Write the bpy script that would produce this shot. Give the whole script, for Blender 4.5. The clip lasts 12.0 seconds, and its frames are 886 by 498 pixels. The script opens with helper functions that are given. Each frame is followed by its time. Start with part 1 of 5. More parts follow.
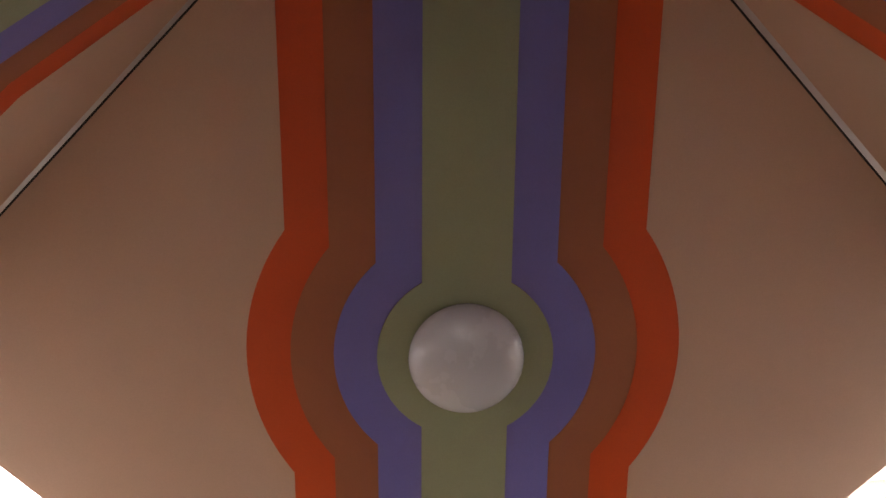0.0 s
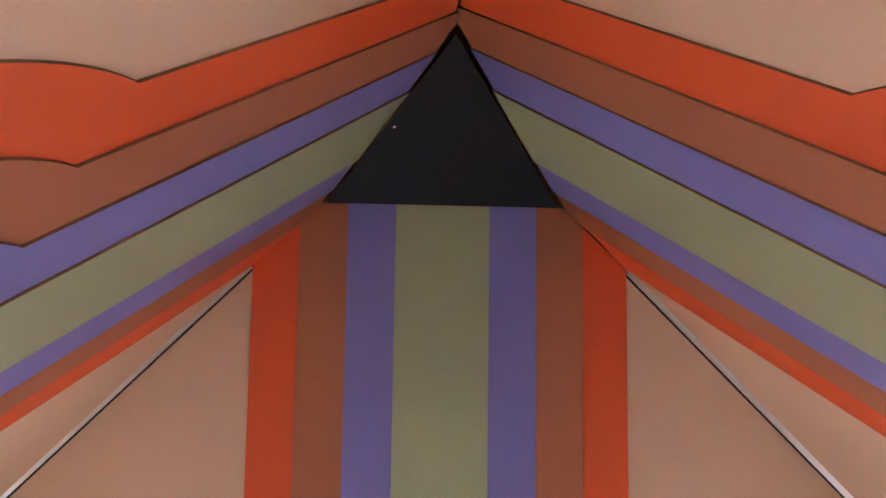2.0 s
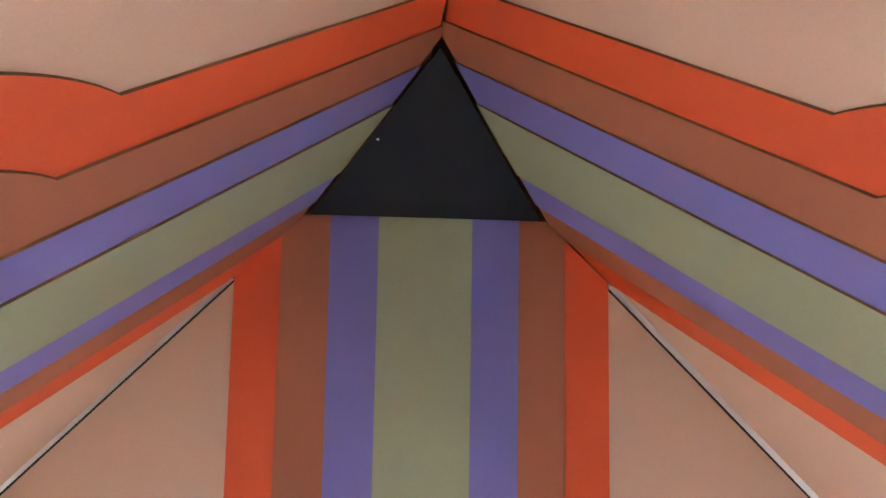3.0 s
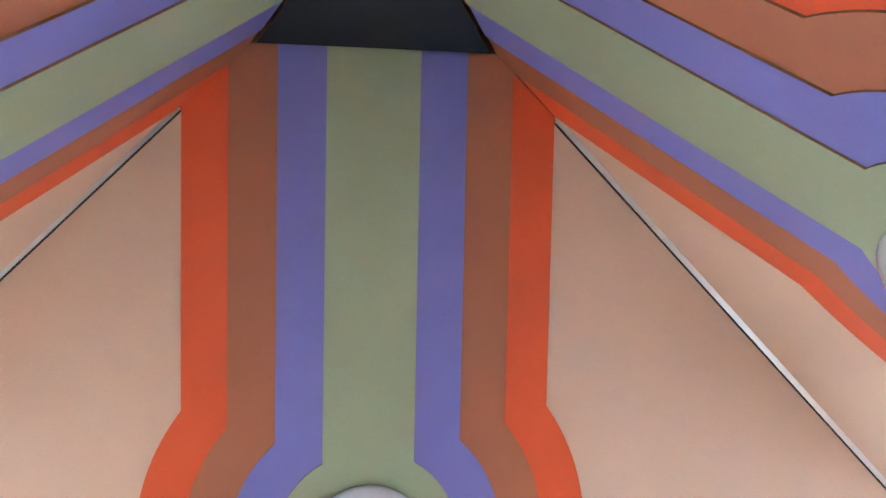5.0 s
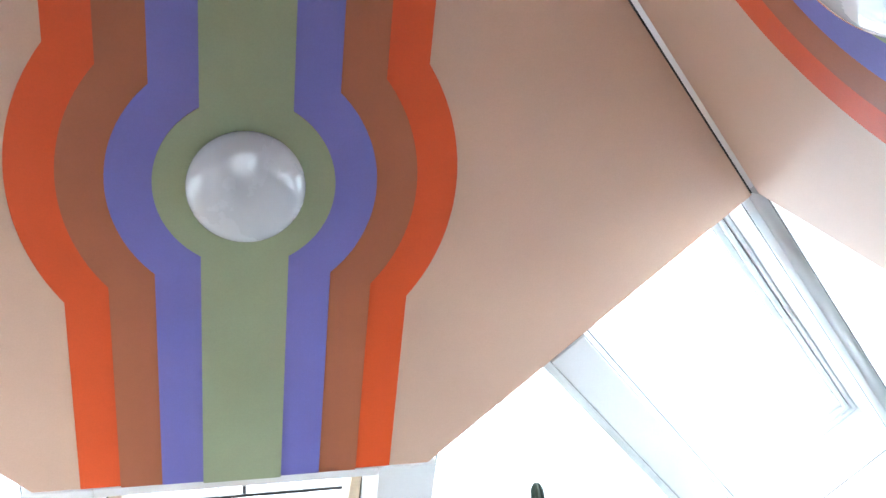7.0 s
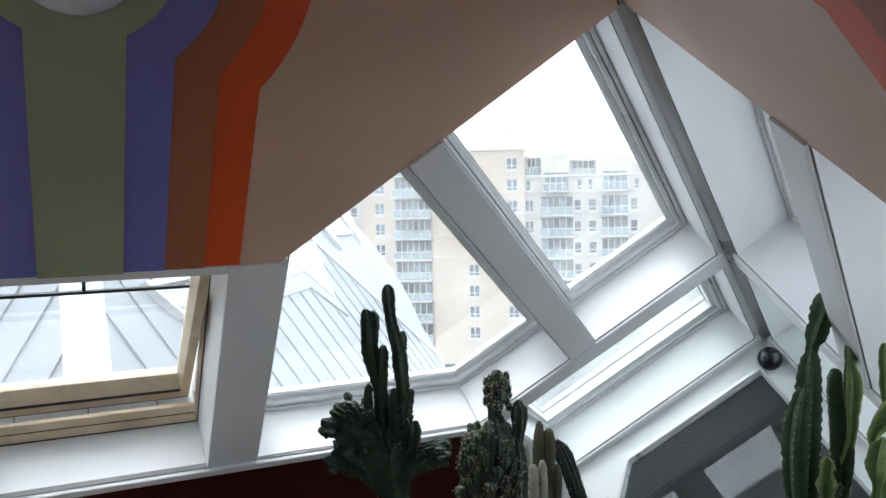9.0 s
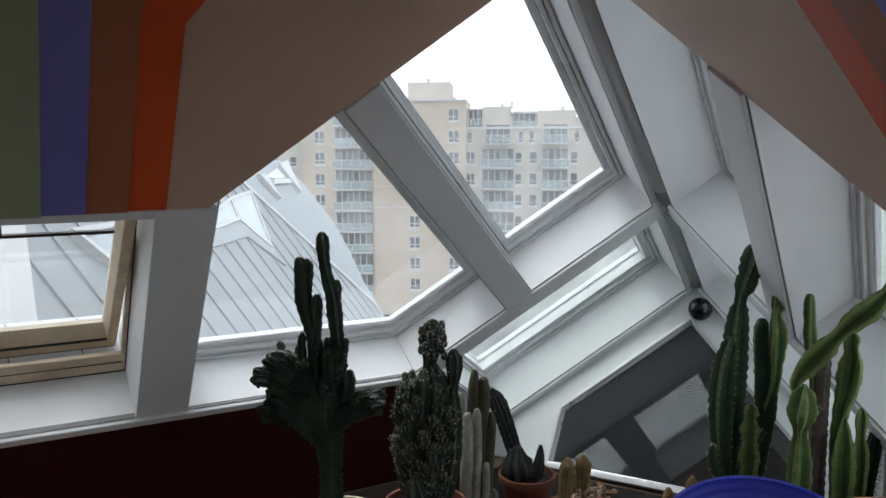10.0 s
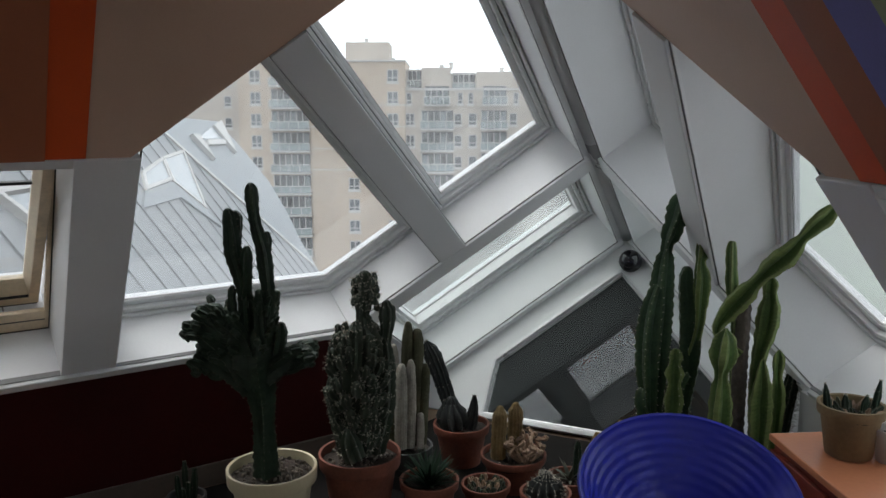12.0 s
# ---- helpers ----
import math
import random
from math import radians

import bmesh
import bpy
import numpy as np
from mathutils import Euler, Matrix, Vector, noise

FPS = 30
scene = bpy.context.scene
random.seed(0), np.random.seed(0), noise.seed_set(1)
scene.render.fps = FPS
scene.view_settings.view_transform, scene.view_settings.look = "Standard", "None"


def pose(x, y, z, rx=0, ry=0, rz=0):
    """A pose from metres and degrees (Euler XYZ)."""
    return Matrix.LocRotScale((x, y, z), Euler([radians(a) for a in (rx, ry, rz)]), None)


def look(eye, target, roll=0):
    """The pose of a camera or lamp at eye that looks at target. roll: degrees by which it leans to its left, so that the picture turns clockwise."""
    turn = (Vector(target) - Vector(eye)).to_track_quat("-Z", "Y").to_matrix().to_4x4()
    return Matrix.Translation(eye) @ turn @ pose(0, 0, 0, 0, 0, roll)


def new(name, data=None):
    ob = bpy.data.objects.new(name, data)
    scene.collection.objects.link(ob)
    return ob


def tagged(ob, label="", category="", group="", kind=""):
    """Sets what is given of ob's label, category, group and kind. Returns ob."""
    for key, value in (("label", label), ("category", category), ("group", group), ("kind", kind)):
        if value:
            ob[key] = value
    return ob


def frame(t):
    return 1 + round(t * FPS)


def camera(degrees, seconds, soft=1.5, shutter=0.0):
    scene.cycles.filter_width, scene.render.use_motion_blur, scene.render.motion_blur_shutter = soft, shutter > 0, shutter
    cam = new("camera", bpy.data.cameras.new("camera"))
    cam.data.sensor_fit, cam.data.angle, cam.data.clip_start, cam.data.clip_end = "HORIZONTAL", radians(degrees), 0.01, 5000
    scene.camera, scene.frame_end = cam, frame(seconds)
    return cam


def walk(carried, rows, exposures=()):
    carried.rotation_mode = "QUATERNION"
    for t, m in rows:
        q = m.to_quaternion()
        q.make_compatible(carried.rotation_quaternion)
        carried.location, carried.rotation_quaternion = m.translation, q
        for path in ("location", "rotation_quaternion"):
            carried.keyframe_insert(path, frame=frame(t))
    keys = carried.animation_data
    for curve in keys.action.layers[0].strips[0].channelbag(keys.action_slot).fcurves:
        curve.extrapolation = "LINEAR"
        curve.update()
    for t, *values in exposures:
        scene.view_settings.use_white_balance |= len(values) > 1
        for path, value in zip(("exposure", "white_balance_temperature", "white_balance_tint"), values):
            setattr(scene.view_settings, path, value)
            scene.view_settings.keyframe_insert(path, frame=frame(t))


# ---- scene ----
# A triangular attic under the tip of a cube that stands on one corner: three square
# roof faces, at right angles to each other, meet at the apex above the floor's middle.
H = 4.0                                   # apex over the floor
cam = camera(56.95, 12.0, soft=1.5)
PATH = [
    (0.0, -0.188, -1.434, -2.039, 110.39, 1.13, -2.49),
    (0.5, -0.190, -1.459, -2.023, 116.66, 1.66, -2.81),
    (1.0, -0.166, -1.455, -1.994, 122.58, 1.78, -2.69),
    (1.5, -0.129, -1.470, -1.967, 128.11, 1.19, -2.60),
    (2.0, -0.123, -1.486, -1.951, 131.46, 1.16, -3.03),
    (2.5, -0.131, -1.488, -1.941, 132.23, 1.48, -3.73),
    (4.5, -0.106, -1.487, -1.983, 127.74, 2.86, -5.68),
    (5.0, -0.115, -1.498, -2.012, 121.43, 3.45, -6.98),
    (5.5, -0.122, -1.479, -2.059, 115.36, 3.75, -8.81),
    (6.0, -0.106, -1.457, -2.096, 109.73, 3.59, -10.60),
    (6.5, -0.097, -1.452, -2.118, 104.65, 3.50, -12.77),
    (7.0, -0.095, -1.440, -2.140, 100.32, 3.14, -15.35),
    (7.5, -0.093, -1.425, -2.166, 96.58, 2.79, -17.95),
    (9.5, -0.070, -1.346, -2.174, 84.72, 0.68, -27.82),
    (10.0, -0.046, -1.332, -2.188, 83.38, 0.28, -29.71),
    (10.5, -0.031, -1.324, -2.200, 82.37, 0.12, -31.27),
    (11.0, -0.010, -1.297, -2.218, 81.67, -0.09, -32.41),
    (11.5, -0.010, -1.326, -2.229, 81.10, 0.06, -33.23),
    (12.0, -0.018, -1.354, -2.237, 80.75, 0.14, -33.90),
]
walk(cam, [(t, pose(x, y, H + z, rx, ry, rz)) for t, x, y, z, rx, ry, rz in PATH],
     exposures=[(0.0, 1.53, 7950, 25), (0.5, 2.16, 7600, 25), (1.0, 2.45, 7250, 24), (2.0, 3.12, 6850, 20), (2.5, 3.26, 6650, 17), (4.5, 3.62, 5750, 4), (5.5, 3.60, 5600, 3), (7.0, 3.08, 5650, 4), (7.7, 2.45, 5800, 7), (9.3, 0.50, 6050, 8), (10.5, -0.07, 6250, 9), (12.0, -0.20, 6400, 10)])

# ---- light: an overcast day ----
world = bpy.data.worlds.new("world")
scene.world = world
world.use_nodes = True
nt = world.node_tree
nt.nodes.clear()
sky = nt.nodes.new("ShaderNodeTexSky")
sky.sky_type, sky.sun_disc = "NISHITA", False
sky.sun_elevation, sky.sun_rotation = radians(61), radians(-14)
sky.dust_density = 3.0
hsv = nt.nodes.new("ShaderNodeHueSaturation")
hsv.inputs["Saturation"].default_value = 0.25
cloud = nt.nodes.new("ShaderNodeMix")
cloud.data_type = "RGBA"
cloud.inputs[0].default_value = 0.75
cloud.inputs[7].default_value = (14.0, 14.6, 15.4, 1)
bg = nt.nodes.new("ShaderNodeBackground")
bg.inputs["Strength"].default_value = 0.15
wout = nt.nodes.new("ShaderNodeOutputWorld")
nt.links.new(sky.outputs[0], hsv.inputs["Color"])
nt.links.new(hsv.outputs[0], cloud.inputs[6])
nt.links.new(cloud.outputs[2], bg.inputs["Color"])
nt.links.new(bg.outputs[0], wout.inputs["Surface"])
sun_data = bpy.data.lights.new("sun", "SUN")
sun_data.energy, sun_data.angle, sun_data.color = 1.3, radians(25), (1.0, 0.97, 0.93)
sun = new("sun", sun_data)
sun.matrix_world = look((0, 0, 30), (4, -16, 0))


# ---- materials ----
def material(name, colour, rough=0.6, metal=0.0, vary=0.12, scale=6.0, bump=0.1, bump_scale=60.0, spec=0.5, per_object=0.0, coat=0.0):
    """Painted or plain surface: colour drifting at two scales, fine relief, uneven gloss."""
    m = bpy.data.materials.new(name)
    m.use_nodes = True
    t = m.node_tree
    b = t.nodes["Principled BSDF"]
    co = t.nodes.new("ShaderNodeTexCoord")
    n1 = t.nodes.new("ShaderNodeTexNoise")
    n1.inputs["Scale"].default_value, n1.inputs["Detail"].default_value = scale, 6
    n2 = t.nodes.new("ShaderNodeTexNoise")
    n2.inputs["Scale"].default_value, n2.inputs["Detail"].default_value = bump_scale, 4
    t.links.new(co.outputs["Object"], n1.inputs["Vector"])
    t.links.new(co.outputs["Object"], n2.inputs["Vector"])
    ramp = t.nodes.new("ShaderNodeMapRange")
    ramp.inputs[1].default_value, ramp.inputs[2].default_value = 0.3, 0.7
    ramp.inputs[3].default_value, ramp.inputs[4].default_value = 1 - vary, 1 + vary
    t.links.new(n1.outputs[0], ramp.inputs[0])
    grain = t.nodes.new("ShaderNodeMapRange")
    grain.inputs[1].default_value, grain.inputs[2].default_value = 0.3, 0.7
    grain.inputs[3].default_value, grain.inputs[4].default_value = 1 - vary * 0.5, 1 + vary * 0.5
    t.links.new(n2.outputs[0], grain.inputs[0])
    mul = t.nodes.new("ShaderNodeMath")
    mul.operation = "MULTIPLY"
    t.links.new(ramp.outputs[0], mul.inputs[0])
    t.links.new(grain.outputs[0], mul.inputs[1])
    last = mul.outputs[0]
    if per_object:
        info = t.nodes.new("ShaderNodeObjectInfo")
        pr = t.nodes.new("ShaderNodeMapRange")
        pr.inputs[3].default_value, pr.inputs[4].default_value = 1 - per_object, 1 + per_object
        t.links.new(info.outputs["Random"], pr.inputs[0])
        mul2 = t.nodes.new("ShaderNodeMath")
        mul2.operation = "MULTIPLY"
        t.links.new(last, mul2.inputs[0])
        t.links.new(pr.outputs[0], mul2.inputs[1])
        last = mul2.outputs[0]
    tint = t.nodes.new("ShaderNodeVectorMath")
    tint.operation = "SCALE"
    tint.inputs[0].default_value = colour
    t.links.new(last, tint.inputs["Scale"])
    t.links.new(tint.outputs[0], b.inputs["Base Color"])
    b.inputs["Metallic"].default_value = metal
    rr = t.nodes.new("ShaderNodeMapRange")
    rr.inputs[1].default_value, rr.inputs[2].default_value = 0.3, 0.7
    rr.inputs[3].default_value, rr.inputs[4].default_value = max(0.02, rough - 0.06), min(1, rough + 0.06)
    t.links.new(n1.outputs[0], rr.inputs[0])
    t.links.new(rr.outputs[0], b.inputs["Roughness"])
    b.inputs["Specular IOR Level"].default_value = spec
    b.inputs["Coat Weight"].default_value = coat
    if bump:
        bp = t.nodes.new("ShaderNodeBump")
        bp.inputs["Strength"].default_value, bp.inputs["Distance"].default_value = bump, 0.004
        t.links.new(n2.outputs[0], bp.inputs["Height"])
        t.links.new(bp.outputs[0], b.inputs["Normal"])
    return m


def glass_material(name, tint=(0.97, 0.985, 0.98), rough=0.0, veil=0.0):
    """Clear glass; the last value is the share of a thin pale film that paints haze over the view."""
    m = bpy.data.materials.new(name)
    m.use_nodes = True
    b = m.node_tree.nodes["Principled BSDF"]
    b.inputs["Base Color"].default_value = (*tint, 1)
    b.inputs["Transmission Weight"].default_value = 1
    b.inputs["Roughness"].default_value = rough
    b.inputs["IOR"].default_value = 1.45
    if veil:
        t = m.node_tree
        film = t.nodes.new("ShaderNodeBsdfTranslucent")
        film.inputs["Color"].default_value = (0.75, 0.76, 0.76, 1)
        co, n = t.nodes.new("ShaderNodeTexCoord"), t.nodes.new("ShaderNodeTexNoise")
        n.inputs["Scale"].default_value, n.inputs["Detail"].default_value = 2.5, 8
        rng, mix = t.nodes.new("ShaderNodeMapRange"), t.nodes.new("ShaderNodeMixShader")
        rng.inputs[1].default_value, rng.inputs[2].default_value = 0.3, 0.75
        rng.inputs[3].default_value, rng.inputs[4].default_value = veil * 0.5, veil * 1.6
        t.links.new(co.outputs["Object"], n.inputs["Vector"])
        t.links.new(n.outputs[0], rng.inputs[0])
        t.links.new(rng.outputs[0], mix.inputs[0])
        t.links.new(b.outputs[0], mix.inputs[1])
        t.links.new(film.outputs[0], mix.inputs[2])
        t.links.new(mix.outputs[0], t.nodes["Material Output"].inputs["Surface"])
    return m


TAN = material("tan_paint", (0.60, 0.42, 0.315), 0.55, vary=0.05, scale=2.0, bump=0.08, bump_scale=180)
ORANGE = material("orange_paint", (0.64, 0.082, 0.014), 0.55, vary=0.06, scale=3.0, bump=0.08, bump_scale=180)
BROWN = material("brown_paint", (0.36, 0.122, 0.058), 0.6, vary=0.06, scale=3.0, bump=0.08, bump_scale=180)
PURPLE = material("purple_paint", (0.168, 0.165, 0.48), 0.6, vary=0.06, scale=3.0, bump=0.08, bump_scale=180)
GREEN = material("olive_paint", (0.29, 0.338, 0.214), 0.6, vary=0.06, scale=3.0, bump=0.08, bump_scale=180)
EDGE = material("raw_board_edge", (0.24, 0.13, 0.07), 0.8, vary=0.2)
WHITE = material("white_paint", (0.72, 0.73, 0.735), 0.42, vary=0.03, scale=3.0, bump=0.06, bump_scale=120)
FRAME = material("window_frame_paint", (0.75, 0.76, 0.765), 0.3, vary=0.03, scale=5.0)
STEEL = material("grey_metal", (0.66, 0.66, 0.67), 0.30, metal=0.30, vary=0.015, scale=2.0, bump=0.03)
BLACK = material("black_board", (0.006, 0.010, 0.018), 0.6, spec=0.25, vary=0.2, scale=4.0)
OPAL = material("opal_glass", (0.56, 0.62, 0.69), 0.25, vary=0.01, bump=0.0, coat=1.0)
OPAL.node_tree.nodes["Principled BSDF"].inputs["Coat IOR"].default_value = 1.75
OPAL.node_tree.nodes["Principled BSDF"].inputs["Coat Roughness"].default_value = 0.07
RED = material("dark_red_wall_paint", (0.026, 0.0024, 0.0018), 0.7, vary=0.15, scale=3.0, spec=0.12)
GREY = material("brown_floor_paint", (0.155, 0.10, 0.06), 0.6, vary=0.2, scale=4.0)
DARK_SHEET = material("dark_floor_sheet", (0.008, 0.0065, 0.006), 0.8, vary=0.2, scale=4.0, spec=0.12)
BASE_BOARD = material("dark_brown_gloss_paint", (0.07, 0.055, 0.045), 0.35, vary=0.15, scale=4.0)
WOOD = material("pine_wood", (0.66, 0.53, 0.37), 0.45, vary=0.15, scale=8.0)
# lighter copy of the pine: daylight on the splayed edge is in the colour
WOOD_LIT = material("lit_pine_wood", (0.76, 0.66, 0.50), 0.45, vary=0.10, scale=8.0)
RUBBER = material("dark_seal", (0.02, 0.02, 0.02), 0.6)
SEAL = material("grey_seal", (0.20, 0.20, 0.20), 0.6)
GASKET = material("pale_gasket", (0.42, 0.42, 0.42), 0.6)
GLASS = glass_material("window_glass", veil=0.06)
DARKGLASS = glass_material("grey_tinted_glass", (0.14, 0.16, 0.148))
DARKGLASS.node_tree.nodes["Principled BSDF"].inputs["IOR"].default_value = 1.75
STRIPGLASS = glass_material("veiled_low_glass", (0.82, 0.90, 0.86), 0.12, veil=0.16)


# ---- helpers of this scene ----
def link(name, bm, mat, parent=None, label="", bevel=0.0, smooth=False, crease=50):
    me = bpy.data.meshes.new(name)
    bmesh.ops.recalc_face_normals(bm, faces=bm.faces)
    if smooth:
        for f in bm.faces:
            f.smooth = True
        for e in bm.edges:
            if len(e.link_faces) == 2 and e.calc_face_angle(0) > radians(crease):
                e.smooth = False
    if parent is not None:
        shift, up = Vector((0, 0, 0)), parent
        while up is not None:
            shift, up = shift + up.location, up.parent
        bm.transform(Matrix.Translation(-shift))
    bm.to_mesh(me)
    bm.free()
    for k in (mat if isinstance(mat, (list, tuple)) else [mat]):
        me.materials.append(k)
    ob = new(name, me)
    if bevel:
        md = ob.modifiers.new("edges", "BEVEL")
        md.width, md.segments, md.limit_method, md.angle_limit = bevel, 2, "ANGLE", radians(40)
    if parent:
        ob.parent = parent
    if label:
        tagged(ob, label)
    return ob


def part(name, bm, mat, parent, label="", bevel=0.0, smooth=False):
    return link(name, bm, mat, parent, label, bevel, smooth)


def empty(name, at=(0, 0, 0), label="", category="", group="", kind=""):
    ob = new(name)
    ob.empty_display_size = 0.1
    ob.location = at
    return tagged(ob, label, category, group, kind)


def prism(points, near, far, place, bm=None, edge_index=None):
    """A flat polygon (x, y) drawn out from height near to height far; place(x, y, h) gives the spot."""
    bm = bm or bmesh.new()
    lo = [bm.verts.new(place(x, y, near)) for x, y in points]
    hi = [bm.verts.new(place(x, y, far)) for x, y in points]
    bm.faces.new(lo)
    bm.faces.new(hi[::-1])
    n = len(points)
    for i in range(n):
        f = bm.faces.new((lo[i], hi[i], hi[(i + 1) % n], lo[(i + 1) % n]))
        if edge_index is not None:
            f.material_index = edge_index
    return bm


def box(lo, hi, bm=None, place=None):
    (x0, y0, z0), (x1, y1, z1) = lo, hi
    place = place or (lambda x, y, z: Vector((x, y, z)))
    return prism([(x0, y0), (x1, y0), (x1, y1), (x0, y1)], z0, z1, place, bm)


def lathe(profile, turns=32, bm=None, at=(0, 0, 0), m=None):
    """A profile of (radius, height) turned about z."""
    bm = bm or bmesh.new()
    rings = []
    for r, z in profile:
        ring = []
        for i in range(turns):
            a = 2 * math.pi * i / turns
            p = Vector((r * math.cos(a), r * math.sin(a), z))
            ring.append(bm.verts.new((m @ p if m else p) + Vector(at)))
        rings.append(ring)
    for a, b in zip(rings, rings[1:]):
        for i in range(turns):
            bm.faces.new((a[i], a[(i + 1) % turns], b[(i + 1) % turns], b[i]))
    if profile[0][0] > 1e-4:
        bm.faces.new(rings[0][::-1])
    if profile[-1][0] > 1e-4:
        bm.faces.new(rings[-1])
    bmesh.ops.remove_doubles(bm, verts=bm.verts, dist=1e-5)
    return bm


APEX = Vector((0, 0, H))
R3, R2 = math.sqrt(1 / 3), math.sqrt(2)
E1, E2, E3 = [Vector((math.sin(radians(a)) * math.sqrt(2 / 3), math.cos(radians(a)) * math.sqrt(2 / 3), -R3)) for a in (60, -60, 180)]
FACES = (("north", E1, E2, E3), ("east", E3, E1, E2), ("west", E2, E3, E1))


def slope(face):
    """place(x, s, h) on a roof face: x across to the right, s down the slope from the apex, h into the room."""
    _, a, b, n = face
    return lambda x, s, h: APEX + a * ((s + x) / R2) + b * ((s - x) / R2) + n * h


def grid(face):
    """place(u, v, h) on a roof face: u down its right edge, v down its left edge."""
    _, a, b, n = face
    return lambda u, v, h: APEX + a * u + b * v + n * h


# ---- the roof faces ----
CUT = 2.557            # along an edge from the apex: where the coloured boards end
FOOT = 2.924           # down the slope: the boards' lower edge
SILL = 4.085           # down the slope: the window sill
CORNER = 5.16          # along an edge: the end of the upper windows
DEEP = 0.33            # from the lining to the panes
POST_IN, POST_OUT = 0.50, 0.725
BEAM_IN, BEAM_OUT = 0.965, 0.808
RAIL_TOP, RAIL_LOW = 4.225, 4.33
LAMP_AT = 1.80
HALF = (0.1350, 0.2725, 0.4100, 0.5395)      # half widths of the stripes, from the middle out
RING = (0.272, 0.404, 0.536, 0.670)          # radii of their rings round the lamp
TIP = 0.352            # down the slope: where the stripes start under the cover plate
STEP = 0.005           # each painted board lies on the next
BASE = -0.013          # face of the lowest boards


def outline(i, sign, first, last):
    """One stripe edge, from s = first down to last, with its bulge round the lamp."""
    h, r = HALF[i], RING[i]
    q = math.sqrt(r * r - h * h)
    pts = [(h, first), (h, LAMP_AT - q)]
    a0 = math.atan2(-q, h)
    pts += [(r * math.cos(a0 * (1 - k / 16)), LAMP_AT + r * math.sin(a0 * (1 - k / 16))) for k in range(1, 32)]
    pts += [(h, LAMP_AT + q), (h, last)]
    return [(sign * x, s) for x, s in pts]


def coloured_lining(face):
    name = face[0]
    flush = slope(face)
    lift, aside = (0.004, 0.012) if name == "west" else (0.0, 0.0)       # the west boards are shifted to fit the camera's view
    place = lambda x, s, h: flush(x + aside, s, h + lift)
    panel = empty("painted_roof_lining", place(0, 1.8, 0), "sloping roof boards painted with orange, brown, purple and olive stripes", "roof lining", "painted roof linings", "structure")
    rad = RING[3]
    for k, (mat, word) in enumerate(((GREEN, "olive green"), (PURPLE, "purple"), (BROWN, "brown"), (ORANGE, "orange"), (TAN, "tan"))):
        top = BASE + (4 - k) * STEP
        if k == 0:
            right = outline(0, 1, TIP, FOOT)
            polys = [right + [(-x, q) for x, q in right[::-1]]]
        elif k < 4:
            polys = []
            for sign in (1, -1):
                inner = [(x - sign * 0.006, q) for x, q in outline(k - 1, sign, max(TIP, HALF[k - 1] - 0.010), FOOT - 0.003 * (k % 2))]
                outer = outline(k, sign, max(TIP, HALF[k] - 0.010), FOOT - 0.003 * (k % 2))
                polys.append(inner + outer[::-1] + ([(sign * (TIP + 0.010), TIP)] if k == 2 else []))
        else:
            polys = []
            for sign in (1, -1):
                inner = [(x - sign * 0.006, q) for x, q in outline(3, sign, HALF[3] + 0.005, FOOT)]
                polys.append(inner + [(sign * (CUT * R2 - FOOT), FOOT), (sign * (CUT / R2 + 0.0015), CUT / R2 - 0.0015), (sign * (HALF[3] + 0.006), HALF[3] + 0.004)])
        for poly in polys:
            bm = prism(poly, top, top - STEP - 0.005 - (0.03 if k == 4 else 0), place, edge_index=1)
            link("board" if k == 4 else "stripe", bm, [mat, EDGE], panel, word + " painted board")
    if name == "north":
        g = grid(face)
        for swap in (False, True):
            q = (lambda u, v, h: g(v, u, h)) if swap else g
            # dark strip laid on: the gap's shadow put into its colour
            link("edge_shadow_strip", box((0.76, -0.004, BASE - 0.004), (CUT - 0.01, 0.007, BASE + 0.004), None, q), RUBBER, panel, "dark strip painted as the shadow in the gap along the roof edge")
    return panel


def roof_shell(face):
    """The closed outer roof above the painted boards."""
    pg = grid(face)
    poly = [(-0.36, -0.36), (CUT - 0.03, -0.36), (CUT - 0.03, FOOT * R2 - CUT - 0.03), (FOOT * R2 - CUT - 0.03, CUT - 0.03), (-0.36, CUT - 0.03)]
    tagged(link("roof_" + face[0], prism(poly, -0.07, -0.36, pg), EDGE), "closed roof build-up above the painted boards", "roof", "roof slopes", "structure")


